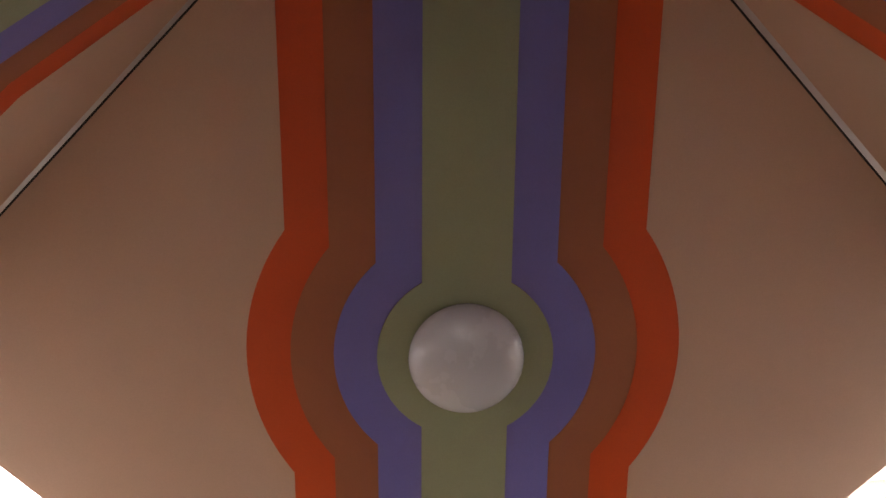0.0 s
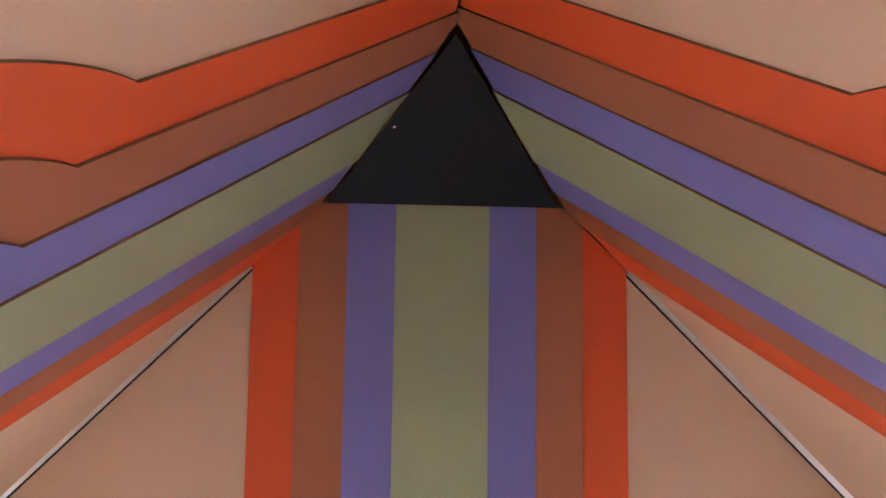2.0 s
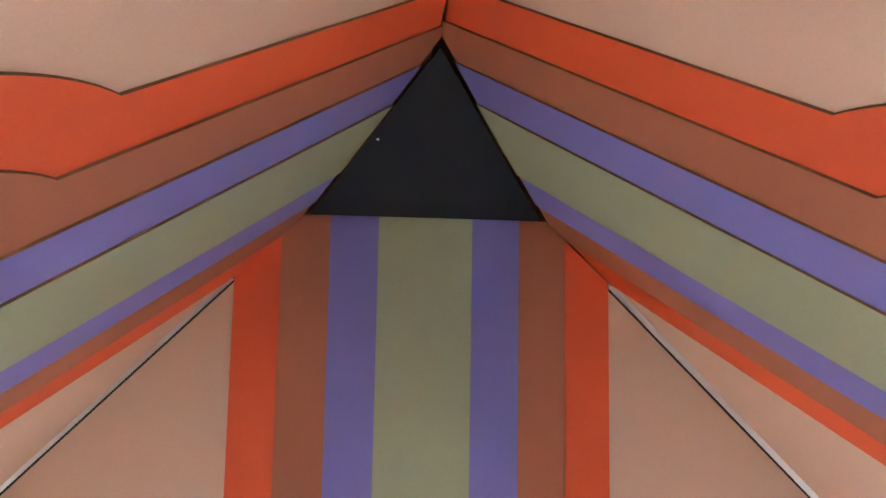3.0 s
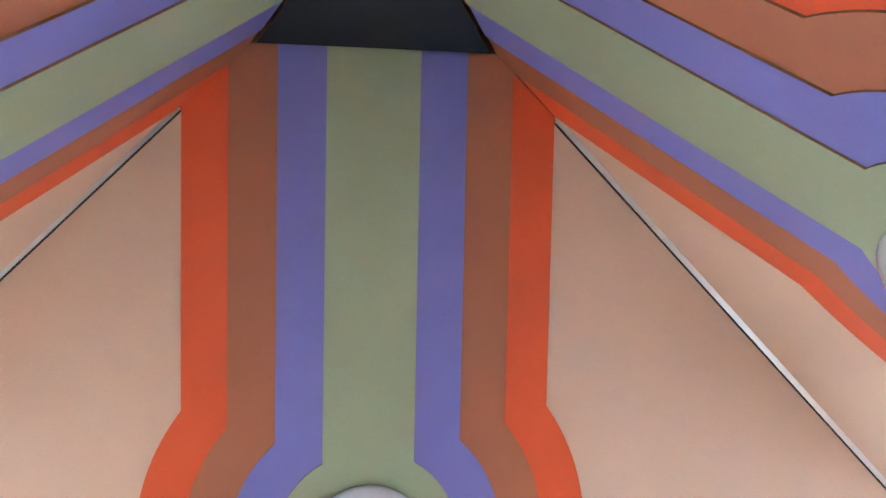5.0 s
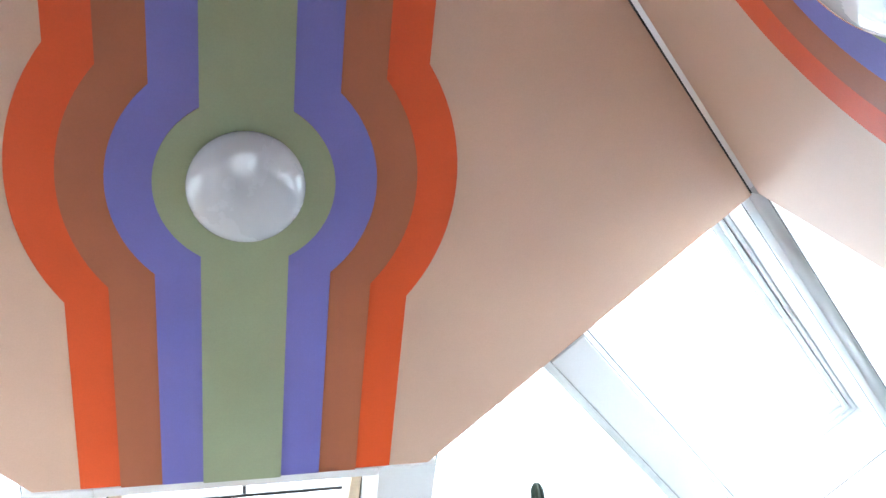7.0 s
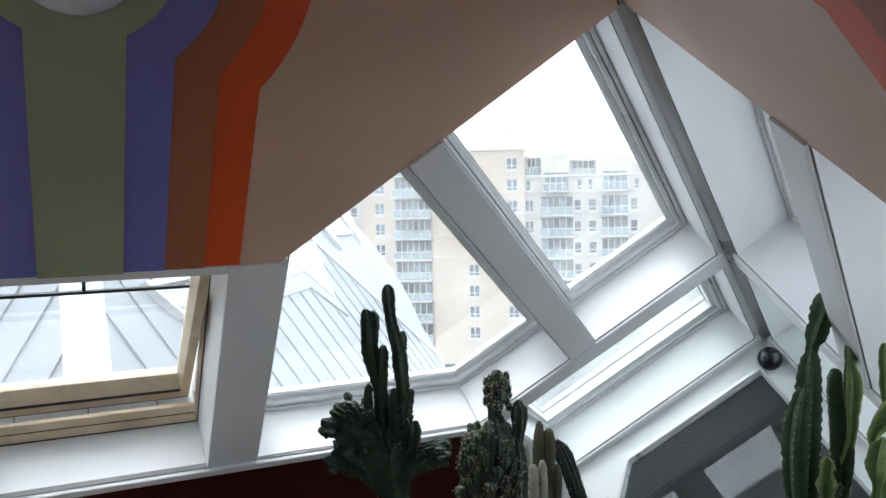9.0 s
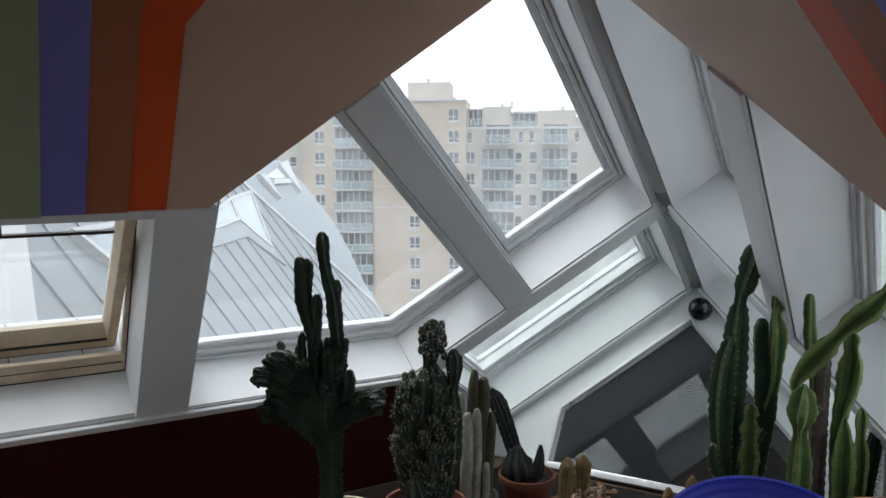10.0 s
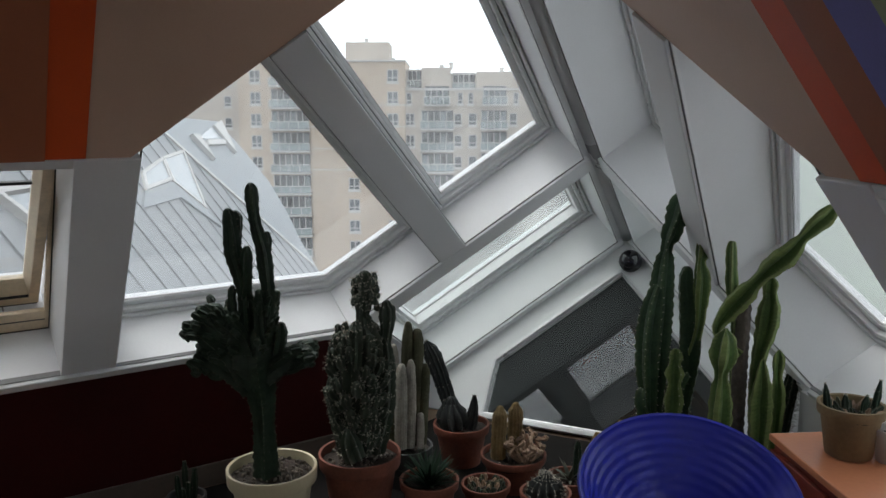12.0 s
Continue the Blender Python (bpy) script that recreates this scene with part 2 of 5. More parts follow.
def bars(face):
    """The white lining round the windows: posts, slanting beams, rails, sill."""
    name = face[0]
    ps, pg = slope(face), grid(face)
    wall = empty("window_lining", ps(0, 3.4, 0), "white painted window wall with deep reveals under the sloping roof", "window wall", "window walls", "structure")
    for sign in (1, -1):
        bm = prism([(sign * POST_IN, FOOT), (sign * POST_OUT, FOOT), (sign * POST_OUT, SILL), (sign * POST_IN, SILL)], 0, -DEEP - 0.05, ps)
        link("post", bm, WHITE, wall, bevel=0.004)
    for flip in (False, True):
        g = (lambda u, v, h: pg(v, u, h)) if flip else pg
        link("slanting_beam", prism([(CUT + 0.001, BEAM_OUT), (RAIL_TOP, BEAM_OUT), (RAIL_TOP, BEAM_IN), (CUT + 0.001, BEAM_IN)], -0.002, -DEEP - 0.05, g), WHITE, wall, bevel=0.004)
        v1 = SILL * R2 - RAIL_TOP
        link("rail", prism([(RAIL_TOP, 0.03), (RAIL_LOW, 0.03), (RAIL_LOW, SILL * R2 - RAIL_LOW), (RAIL_TOP, v1)], 0, -DEEP - 0.05, g), WHITE, wall, bevel=0.004)
        link("edge_reveal", prism([(CUT - 0.1, -DEEP), (CORNER, -DEEP), (CORNER, 0.045), (CUT - 0.1, 0.045)], -0.03, -DEEP - 0.05, g), WHITE, wall)
        link("corner_sill", prism([(CORNER, 0.02), (CORNER + 0.20, 0.02), (CORNER + 0.20, 2.0), (CORNER, 2.0)], 0, -DEEP - 0.05, g), WHITE, wall, bevel=0.004)
        link("corner_board", prism([(RAIL_LOW, SILL * R2 - RAIL_LOW), (CORNER, SILL * R2 - RAIL_LOW - 0.05), (CORNER, 2.0), (RAIL_LOW, 2.0)], 0.0, -DEEP - 0.05, g), WHITE, wall)
    xe = RAIL_TOP * R2 - SILL
    link("sill_nosing", prism([(-xe, SILL), (xe, SILL), (xe + 0.018, SILL + 0.018), (-xe - 0.018, SILL + 0.018)], 0.016, -DEEP - 0.05, ps), WHITE, wall, bevel=0.005)
    link("sill_groove", prism([(-xe + 0.002, SILL - 0.0045), (xe - 0.002, SILL - 0.0045), (xe, SILL + 0.002), (-xe, SILL + 0.002)], -0.004, -0.03, ps), SEAL, wall, "dark joint behind the sill nosing")
    link("sill_board", prism([(-xe - 0.018, SILL + 0.019), (xe + 0.018, SILL + 0.019), (xe + 0.05, SILL + 0.058), (-xe - 0.05, SILL + 0.058)], 0.010, -DEEP - 0.05, ps), WHITE, wall, bevel=0.003)
    link("head_strip", prism([(-POST_IN + 0.001, FOOT + 0.001), (POST_IN - 0.001, FOOT + 0.001), (POST_IN - 0.001, FOOT + 0.037), (-POST_IN + 0.001, FOOT + 0.037)], -0.004, -0.05, ps), WHITE, wall, "white strip under the painted boards", bevel=0.003)
    # head behind the painted boards
    link("head_board", prism([(-POST_OUT, FOOT - 0.10), (POST_OUT, FOOT - 0.10), (POST_OUT, FOOT - 0.02), (-POST_OUT, FOOT - 0.02)], -0.06, -DEEP - 0.05, ps), WHITE, wall)
    for flip in (False, True):
        g = (lambda u, v, h: pg(v, u, h)) if flip else pg
        link("head_board", prism([(CUT - 0.10, 0.0), (CUT - 0.02, 0.0), (CUT - 0.02, FOOT * R2 - CUT), (CUT - 0.10, FOOT * R2 - CUT)], -0.06, -DEEP - 0.05, g), WHITE, wall)
    return wall


def inset(poly, d):
    """A convex polygon moved in by d, or by one distance for each side."""
    n = len(poly)
    ds = d if isinstance(d, (list, tuple)) else [d] * n
    area = sum(poly[i][0] * poly[(i + 1) % n][1] - poly[(i + 1) % n][0] * poly[i][1] for i in range(n))
    sg = 1 if area > 0 else -1
    lines = []
    for i in range(n):
        (x0, y0), (x1, y1) = poly[i], poly[(i + 1) % n]
        l = math.hypot(x1 - x0, y1 - y0)
        nx, ny = -(y1 - y0) / l * sg, (x1 - x0) / l * sg
        lines.append((nx, ny, nx * x0 + ny * y0 + ds[i]))
    out = []
    for i in range(n):
        a, b = lines[i - 1], lines[i]
        det = a[0] * b[1] - a[1] * b[0]
        out.append(((a[2] * b[1] - a[1] * b[2]) / det, (a[0] * b[2] - a[2] * b[0]) / det))
    return out


def ring_bm(outer, inner, near, far, place, bm=None):
    bm = bm or bmesh.new()
    n = len(outer)
    v = [[bm.verts.new(place(x, y, h)) for x, y in loop] for loop, h in ((outer, near), (inner, near), (inner, far), (outer, far))]
    for i in range(n):
        j = (i + 1) % n
        for a, b in ((0, 1), (1, 2), (2, 3), (3, 0)):
            bm.faces.new((v[a][i], v[a][j], v[b][j], v[b][i]))
    return bm


def window(poly, place, label, mat=None, depth=DEEP, width=0.055, kind_name="window", glass=None, rim=None, sunk=0.0):
    rim = rim or poly
    win = empty(kind_name, place(*poly[0], -depth), label, "window", "attic windows", "structure")
    wide = list(width) if isinstance(width, (list, tuple)) else [width] * len(poly)
    share = lambda k, add=0.0: [w * k + add for w in wide]
    outer, lip, mid, inner = poly, inset(poly, share(0.25)), inset(poly, share(0.62)), inset(poly, wide)
    if depth > 0.1:
        part("fixed_frame", ring_bm(outer, lip, -depth + 0.050, -depth - 0.03, place), mat or FRAME, win, bevel=0.004)
        part("frame_joint", ring_bm(lip, inset(lip, 0.005), -depth + 0.026, -depth - 0.03, place), SEAL, win, "dark joint between frame and sash")
        part("window_frame", ring_bm(inset(lip, 0.005), mid, -depth + 0.040, -depth - 0.03, place), mat or FRAME, win, bevel=0.004)
    else:
        part("window_frame", ring_bm(outer, mid, -depth + 0.045, -depth - 0.03, place), mat or FRAME, win, bevel=0.004)
    part("glazing_bead", ring_bm(mid, inner, -depth + 0.018, -depth - 0.030 - sunk, place), mat or FRAME, win, bevel=0.003)
    if depth > 0.1:
        part("seal", ring_bm(inset(rim, 0.0005), inset(rim, 0.0035), -0.0155, -0.0195, place), SEAL, win, "thin dark seal at the front of the reveal")
        part("bead", ring_bm(inset(rim, 0.0005), inset(rim, 0.006), -0.020, -0.032, place), FRAME, win, "thin white bead")
        part("gasket", ring_bm(inset(poly, share(1, -0.004)), inset(poly, share(1, 0.004)), -depth - sunk + 0.012, -depth - sunk + 0.004, place), GASKET, win, "grey glazing gasket")
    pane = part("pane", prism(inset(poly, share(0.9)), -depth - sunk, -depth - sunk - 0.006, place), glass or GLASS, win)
    pane.visible_shadow = False
    return win


BLIND = (("east", False), ("west", True))        # two unseen bays at the back corner, boarded up to cut the light


def roof_windows(face):
    ps, pg = slope(face), grid(face)
    top = CUT - 0.02
    deep = DEEP + (0.045 if face[0] == "east" else 0.0)
    for flip in (False, True):
        g = (lambda u, v, h: pg(v, u, h)) if flip else pg
        x2 = POST_OUT
        v1, v2 = SILL * R2 - RAIL_LOW, SILL * R2 - RAIL_LOW - 0.05
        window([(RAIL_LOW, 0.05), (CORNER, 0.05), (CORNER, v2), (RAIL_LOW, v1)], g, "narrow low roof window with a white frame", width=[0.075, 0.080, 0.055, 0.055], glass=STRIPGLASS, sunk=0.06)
        if (face[0], flip) in BLIND:
            bay = [((FOOT + x2) / R2, (FOOT - x2) / R2), (CUT, BEAM_IN), (RAIL_TOP, BEAM_IN), (RAIL_TOP, SILL * R2 - RAIL_TOP), ((SILL + x2) / R2, (SILL - x2) / R2)]
            tagged(link("light_blocking_bay", prism(bay, -0.02, -0.06, g), TAN), "unseen tan board added over this bay to cut its light", "lining", "closed bays", "structure")
        window([(top, 0.05), (RAIL_TOP, 0.05), (RAIL_TOP, BEAM_OUT), (top, BEAM_OUT)], g, "fixed roof window with a white frame beside the corner column", depth=deep, width=[0.075, 0.085, 0.052, 0.055],
               rim=[(top - 0.06, 0.05), (RAIL_TOP, 0.05), (RAIL_TOP, BEAM_OUT), (top - 0.06, BEAM_OUT)])
        if (face[0], flip) in BLIND:
            continue
        # five-sided pane between post and slanting beam
        u0 = lambda s, x: ((s + x) / R2, (s - x) / R2)
        b = u0(SILL, x2)
        c = (RAIL_TOP, SILL * R2 - RAIL_TOP)
        window([u0(FOOT - 0.02, x2), (top, BEAM_IN), (RAIL_TOP, BEAM_IN), c, b], g, "five-sided fixed roof window with a white frame", depth=deep, width=[0.055, 0.068, 0.085, 0.085, 0.050],
               rim=[u0(FOOT - 0.08, x2), (top - 0.06, BEAM_IN), (RAIL_TOP, BEAM_IN), c, b])


def pivot_window(face):
    ps = slope(face)
    win = empty("pivot_window", ps(0, 3.5, -DEEP), "pine roof window with its sash tilted slightly open", "window", "pine roof windows", "structure")
    hw, s0, s1 = POST_IN, FOOT - 0.02, SILL
    front = -0.285
    outer = [(-hw, s0), (hw, s0), (hw, s1), (-hw, s1)]
    inner = [(-hw + 0.022, s0 + 0.03), (hw - 0.022, s0 + 0.03), (hw - 0.022, s1 - 0.115), (-hw + 0.022, s1 - 0.115)]
    part("window_frame", ring_bm(outer, inner, front, front - 0.024, ps), WOOD, win, bevel=0.004)
    lip = [(-hw + 0.02, s1 - 0.066), (hw - 0.02, s1 - 0.066), (hw - 0.02, s1 - 0.060), (-hw + 0.02, s1 - 0.060)]
    part("groove", prism(lip, front + 0.0015, front - 0.02, ps), RUBBER, win, "dark groove in the frame")
    part("frame_joint", ring_bm(inset(outer, 0.0006), inset(outer, 0.005), front + 0.004, front - 0.01, ps), RUBBER, win, "dark joint round the frame")
    cheek = [(-hw - 0.05, s0 - 0.03), (hw + 0.05, s0 - 0.03), (hw + 0.05, s1 + 0.10), (-hw - 0.05, s1 + 0.10)]
    part("flashing", ring_bm(cheek, [(-hw + 0.006, s0 + 0.02), (hw - 0.006, s0 + 0.02), (hw - 0.006, s1 - 0.030), (-hw + 0.006, s1 - 0.030)], front - 0.026, -DEEP - 0.30, ps), FRAME, win, "white lining outside the frame")
    for x in (-0.27, 0.03, 0.33):
        part("flashing_joint", box((x - 0.003, s1 - 0.033, -DEEP - 0.29), (x + 0.003, s1 - 0.028, front - 0.03), None, ps), SEAL, win)
    tilt = radians(14.0)
    mid = (s0 + s1) / 2
    w = hw - 0.027
    sash = [(-w, s0 + 0.035), (w, s0 + 0.035), (w, s1 - 0.040), (-w, s1 - 0.040)]
    rails = [0.050, 0.042, 0.062, 0.042]          # front faces of the sash
    splay = [0.060, 0.062, 0.155, 0.062]          # and the splayed inner edge down to the pane

    def tilted(x, s, h):
        k, hh = s - mid, h - front
        return ps(x, mid + k * math.cos(tilt) + hh * math.sin(tilt), front + hh * math.cos(tilt) - k * math.sin(tilt))
    part("sash", ring_bm(sash, inset(sash, rails), front + 0.02, front - 0.05, tilted), WOOD, win, "pine sash", bevel=0.004)
    bevel = bmesh.new()
    loops = [[bevel.verts.new(tilted(x, s, h)) for x, s in inset(sash, d)] for d, h in ((rails, front + 0.012), (splay, front - 0.022), (splay, front - 0.048), (rails, front - 0.048))]
    for la, lb in zip(loops, loops[1:] + loops[:1]):
        for i in range(4):
            bevel.faces.new((la[i], la[(i + 1) % 4], lb[(i + 1) % 4], lb[i]))
    part("splayed_edge", bevel, WOOD_LIT, win, "pine edge round the pane, coloured paler as daylight on it")
    low = s1 - 0.040
    part("sash_groove", prism([(-w + 0.044, low - 0.066), (w - 0.044, low - 0.066), (w - 0.044, low - 0.060), (-w + 0.044, low - 0.060)], front + 0.0215, front, tilted), RUBBER, win, "dark groove in the lower rail")
    part("sash_foot", box((-w + 0.004, low - 0.002, front - 0.052), (w - 0.004, low + 0.016, front + 0.014), None, tilted), RUBBER, win, "dark rubber lip under the sash")
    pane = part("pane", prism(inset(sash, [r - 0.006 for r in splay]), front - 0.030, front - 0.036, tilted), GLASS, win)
    pane.visible_shadow = False
    part("control_bar", box((-hw + 0.06, 3.203, front + 0.030), (hw - 0.06, 3.217, front + 0.045), None, ps), RUBBER, win, "thin dark control bar")
    part("bar_bracket", box((0.010, 3.10, front + 0.028), (0.024, 3.20, front + 0.043), None, ps), RUBBER, win)
    for sx in (-1, 1):
        part("pivot_hinge", box((sx * (hw - 0.024), mid - 0.05, front - 0.03), (sx * (hw - 0.030), mid + 0.05, front + 0.006), None, ps), STEEL, win, "small steel hinge")
    return win


def corner(edge, left, right, index):
    """The foot of a cube edge: the column, the ball at its end and the window in the face below."""
    up = (left - right).normalized()
    n = edge
    off = -(left + right) * 0.052
    col = bmesh.new()
    q = n.to_track_quat("Z", "Y").to_matrix().to_4x4()
    lathe([(0.069, 0.765), (0.069, CORNER + 0.05)], 28, col, APEX + off, q)
    ob = link("corner_column", col, STEEL, None, smooth=False)
    for f in ob.data.polygons:
        f.use_smooth = len(f.vertices) == 4
    tagged(ob, "round grey steel column running down the roof corner", "column", "corner columns", "structure")
    ball = bmesh.new()
    bmesh.ops.create_uvsphere(ball, u_segments=24, v_segments=16, radius=0.069)
    bmesh.ops.translate(ball, verts=ball.verts, vec=APEX + n * 5.172 + left * 0.066 + right * 0.132)
    tagged(link("corner_ball", ball, BLACKGLOSS, smooth=True), "glossy black ball where the roof beams meet", "ball", "corner balls")
    # lower face, square to the edge
    U = 5.20

    def pl(x, s, h):
        return APEX + n * (U - h) + left * ((s + x) / R2) + right * ((s - x) / R2)
    s_low = (H - U * R3) / (R3 * R2) - 0.01
    foot = s_low
    out = [(0, -0.35), (1.35, 1.0), (1.35, foot), (-1.35, foot), (-1.35, 1.0)]
    hole = [(0, 0.185), (0.67, 0.855), (0.67, foot - 0.012), (-0.67, foot - 0.012), (-0.67, 0.855)]
    base = empty("lower_corner_face", pl(0, 0.8, 0), "white lower wall leaning outwards around a large low window", "wall", "lower corner walls", "structure")
    # unseen back corner: no window cut here, to hold light out
    if index == 3:
        part("wall_board", prism(out, 0.0, -0.10, pl), WHITE, base, bevel=0.004)
        return
    part("wall_board", ring_bm(out, hole, 0.0, -0.10, pl), WHITE, base, bevel=0.004)
    window(hole, pl, "low window under the roof corner, in a grey frame", mat=STEEL, depth=0.035, width=0.024, glass=DARKGLASS)
    part("sill_bar", box((-0.9, foot - 0.006, 0.004), (0.9, foot + 0.02, 0.06), None, pl), WHITE, base, "white bar at the foot of the window", bevel=0.003)


BLACKGLOSS = material("black_gloss", (0.01, 0.01, 0.012), 0.08, vary=0.05, bump=0)

for face in FACES:
    coloured_lining(face)
    roof_shell(face)
    bars(face)
    roof_windows(face)
    pivot_window(face)
corner(E1, E2, E3, 1)
corner(E2, E3, E1, 2)
corner(E3, E1, E2, 3)

# cover plate under the apex
plate = bmesh.new()
tri = [Vector((e.x, e.y, 0)).normalized() for e in (E1, E2, E3)]
lo = [plate.verts.new(APEX + p * 0.383 + Vector((0, 0, -0.298))) for p in tri]
hi = [plate.verts.new(APEX + p * 0.368 + Vector((0, 0, -0.279))) for p in tri]
plate.faces.new(lo), plate.faces.new(hi[::-1])
for i in range(3):
    plate.faces.new((lo[i], hi[i], hi[(i + 1) % 3], lo[(i + 1) % 3]))
cover = tagged(link("apex_plate", plate, BLACK), "black triangular cover plate under the roof's tip", "cover plate")
part("screw", lathe([(0.001, -0.0015), (0.003, -0.0015), (0.004, 0.0)], 10, None, APEX + Vector((-0.143, -0.097, -0.2995))), FRAME, cover, "tiny bright screw")
part("hanger", box((-0.02, -0.02, H - 0.285), (0.02, 0.02, H - 0.03)), BLACK, cover)


def ceiling_lamp(face):
    place = slope(face)
    lamp = empty("ceiling_lamp", place(0, LAMP_AT - 0.004, BASE + 4 * STEP), "round white opal dome lamp on the painted roof slope", "lamp", "dome lamps")
    m = Matrix((face[1] - face[2], face[1] + face[2], face[3])).transposed()
    for c in range(3):
        v = Vector(m.col[c]).normalized()
        m.col[c] = v
    at = place(0, LAMP_AT - 0.004, BASE + 4 * STEP)
    part("base_ring", lathe([(0.150, 0.0), (0.158, 0.006), (0.158, 0.012), (0.150, 0.014)], 40, None, at, m), WHITE, lamp, "white metal base")
    prof = [(0.150, 0.010), (0.168, 0.014), (0.176, 0.022), (0.177, 0.030)]
    prof += [(0.177 * math.cos(a), 0.030 + 0.072 * math.sin(a)) for a in [radians(d) for d in range(8, 90, 8)]] + [(0.0001, 0.102)]
    part("shade", lathe(prof, 48, None, at, m), OPAL, lamp, "glossy white opal glass shade", smooth=True)
    return lamp


for face in FACES:
    ceiling_lamp(face)

# ---- floor and low walls ----
def half_plane_hexagon(near, far):
    """A six-sided outline whose sides lie at two distances from the middle, turn about."""
    out = []
    for i in range(6):
        a0, a1 = radians(60 * i), radians(60 * (i + 1))
        d0, d1 = (near, far) if i % 2 == 0 else (far, near)
        det = math.sin(a0) * math.cos(a1) - math.cos(a0) * math.sin(a1)
        out.append(((d0 * math.cos(a1) - d1 * math.cos(a0)) / det, (math.sin(a0) * d1 - math.sin(a1) * d0) / det))
    return out


floor = prism(half_plane_hexagon(3.0, 3.56), 0, -0.2, lambda x, y, z: Vector((x, y, z)))
tagged(link("floor", floor, GREY), "worn brown painted attic floor", "floor", "", "structure")
# added near-black sheet; the floor outside it stays lighter for bounced light
sheet_bm = prism([(0.2, 2.34), (0.2, 1.25), (1.0, 0.75), (1.9, -0.75), (2.25, -0.75), (2.85, 0.22), (3.45, 0.95), (2.55, 2.5), (2.0, 2.34)], 0.001, 0.006, lambda x, y, z: Vector((x, y, z)))
tagged(link("floor_dark_sheet", sheet_bm, DARK_SHEET), "near-black sheet added to darken the floor under the potted plants", "mat", "", "structure")
KNEE = (SILL + 0.03) * R3          # distance of the low walls from the middle
TOPZ = H - (SILL + 0.05) * math.sqrt(2 / 3)
for i, turn in enumerate((0, -120, 120)):
    m = pose(0, 0, 0, 0, 0, turn)
    pl = lambda x, y, z: m @ Vector((x, y, z))
    left_end = -1.38 if i == 1 else -1.95
    if i == 1:
        tagged(link("wall_panel", box((-1.95, KNEE, 0), (-1.38, KNEE + 0.08, TOPZ), None, pl), WHITE), "white wall panel beside the cabinet", "wall", "", "structure")
    tagged(link("low_wall_%d" % (i + 1), box((left_end, KNEE, 0), (1.95, KNEE + 0.08, TOPZ), None, pl), RED), "low dark red wall under the window sill", "wall", "low walls", "structure")
    tagged(link("baseboard_%d" % (i + 1), box((left_end, KNEE - 0.02, 0), (1.95, KNEE - 0.001, 0.11), None, pl), BASE_BOARD, bevel=0.004), "dark brown baseboard along the low red wall", "baseboard", "baseboards", "structure")
    for sx in (1, -1):
        tagged(link("wall_return", box((sx * 1.95, KNEE, 0), (sx * 1.99, KNEE + 1.2, TOPZ), None, pl), WHITE), "white end of the low wall", "wall", "low wall ends", "structure")


# ---- outside ----
ZINC = material("zinc_roof", (0.215, 0.23, 0.24), 0.55, metal=0.15, vary=0.10, scale=1.2, bump=0.04, bump_scale=8)
ZINC_LIGHT = material("light_zinc_roof", (0.25, 0.275, 0.29), 0.55, metal=0.1, vary=0.08, scale=0.8)
ASPHALT = material("asphalt", (0.024, 0.024, 0.025), 0.95, vary=0.2, scale=0.3, bump=0, bump_scale=1.5, spec=0.1)
BRICK = material("buff_brick", (0.50, 0.41, 0.315), 0.85, vary=0.10, scale=0.25, bump_scale=3)
BRICK_DULL = material("grey_buff_brick", (0.47, 0.42, 0.36), 0.85, vary=0.10, scale=0.25, bump_scale=3)
CONCRETE = material("pale_concrete", (0.55, 0.54, 0.52), 0.8, vary=0.08, scale=0.5, bump_scale=4)
FARFRAME = material("far_window_frame", (0.48, 0.475, 0.46), 0.6, vary=0.05)
DARKPANE = material("far_window_pane", (0.08, 0.092, 0.10), 0.08, vary=0.2, bump=0, per_object=0.5)
TEAL = material("teal_glass_rail", (0.36, 0.43, 0.43), 0.15, vary=0.1, scale=0.5, bump=0, per_object=0.2)
TEAL.node_tree.nodes["Principled BSDF"].inputs["Alpha"].default_value = 0.5
LOGGIA = material("loggia_glazing", (0.12, 0.14, 0.145), 0.2, vary=0.3, scale=0.9, bump=0, per_object=0.85)
ROOFPANE = material("roof_window_glass", (0.30, 0.34, 0.36), 0.12, vary=0.08, scale=0.6, bump=0)
SHADE = material("loggia_shade", (0.065, 0.075, 0.078), 0.8, vary=0.4, scale=0.4)
PINK = material("pink_banner", (0.50, 0.22, 0.26), 0.7, vary=0.1)

GROUND = -20.0
bm = bmesh.new()
prism([(-2500, -2500), (2500, -2500), (2500, 2500), (-2500, 2500)], GROUND, GROUND - 1, lambda x, y, z: Vector((x, y, z)), bm)
tagged(link("ground", bm, ASPHALT), "dark asphalt ground far below the windows", "ground", "", "structure")

WATER = material("harbour_water", (0.16, 0.20, 0.15), 0.45, vary=0.2, scale=0.05, bump=0.3, bump_scale=0.6, spec=0.3)
bm = prism([(72, 12), (108, 80), (900, 800), (900, -900), (60, -200)], GROUND + 0.05, GROUND - 0.5, lambda x, y, z: Vector((x, y, z)))
tagged(link("water", bm, WATER), "pale green harbour water beyond the houses", "water", "", "structure")


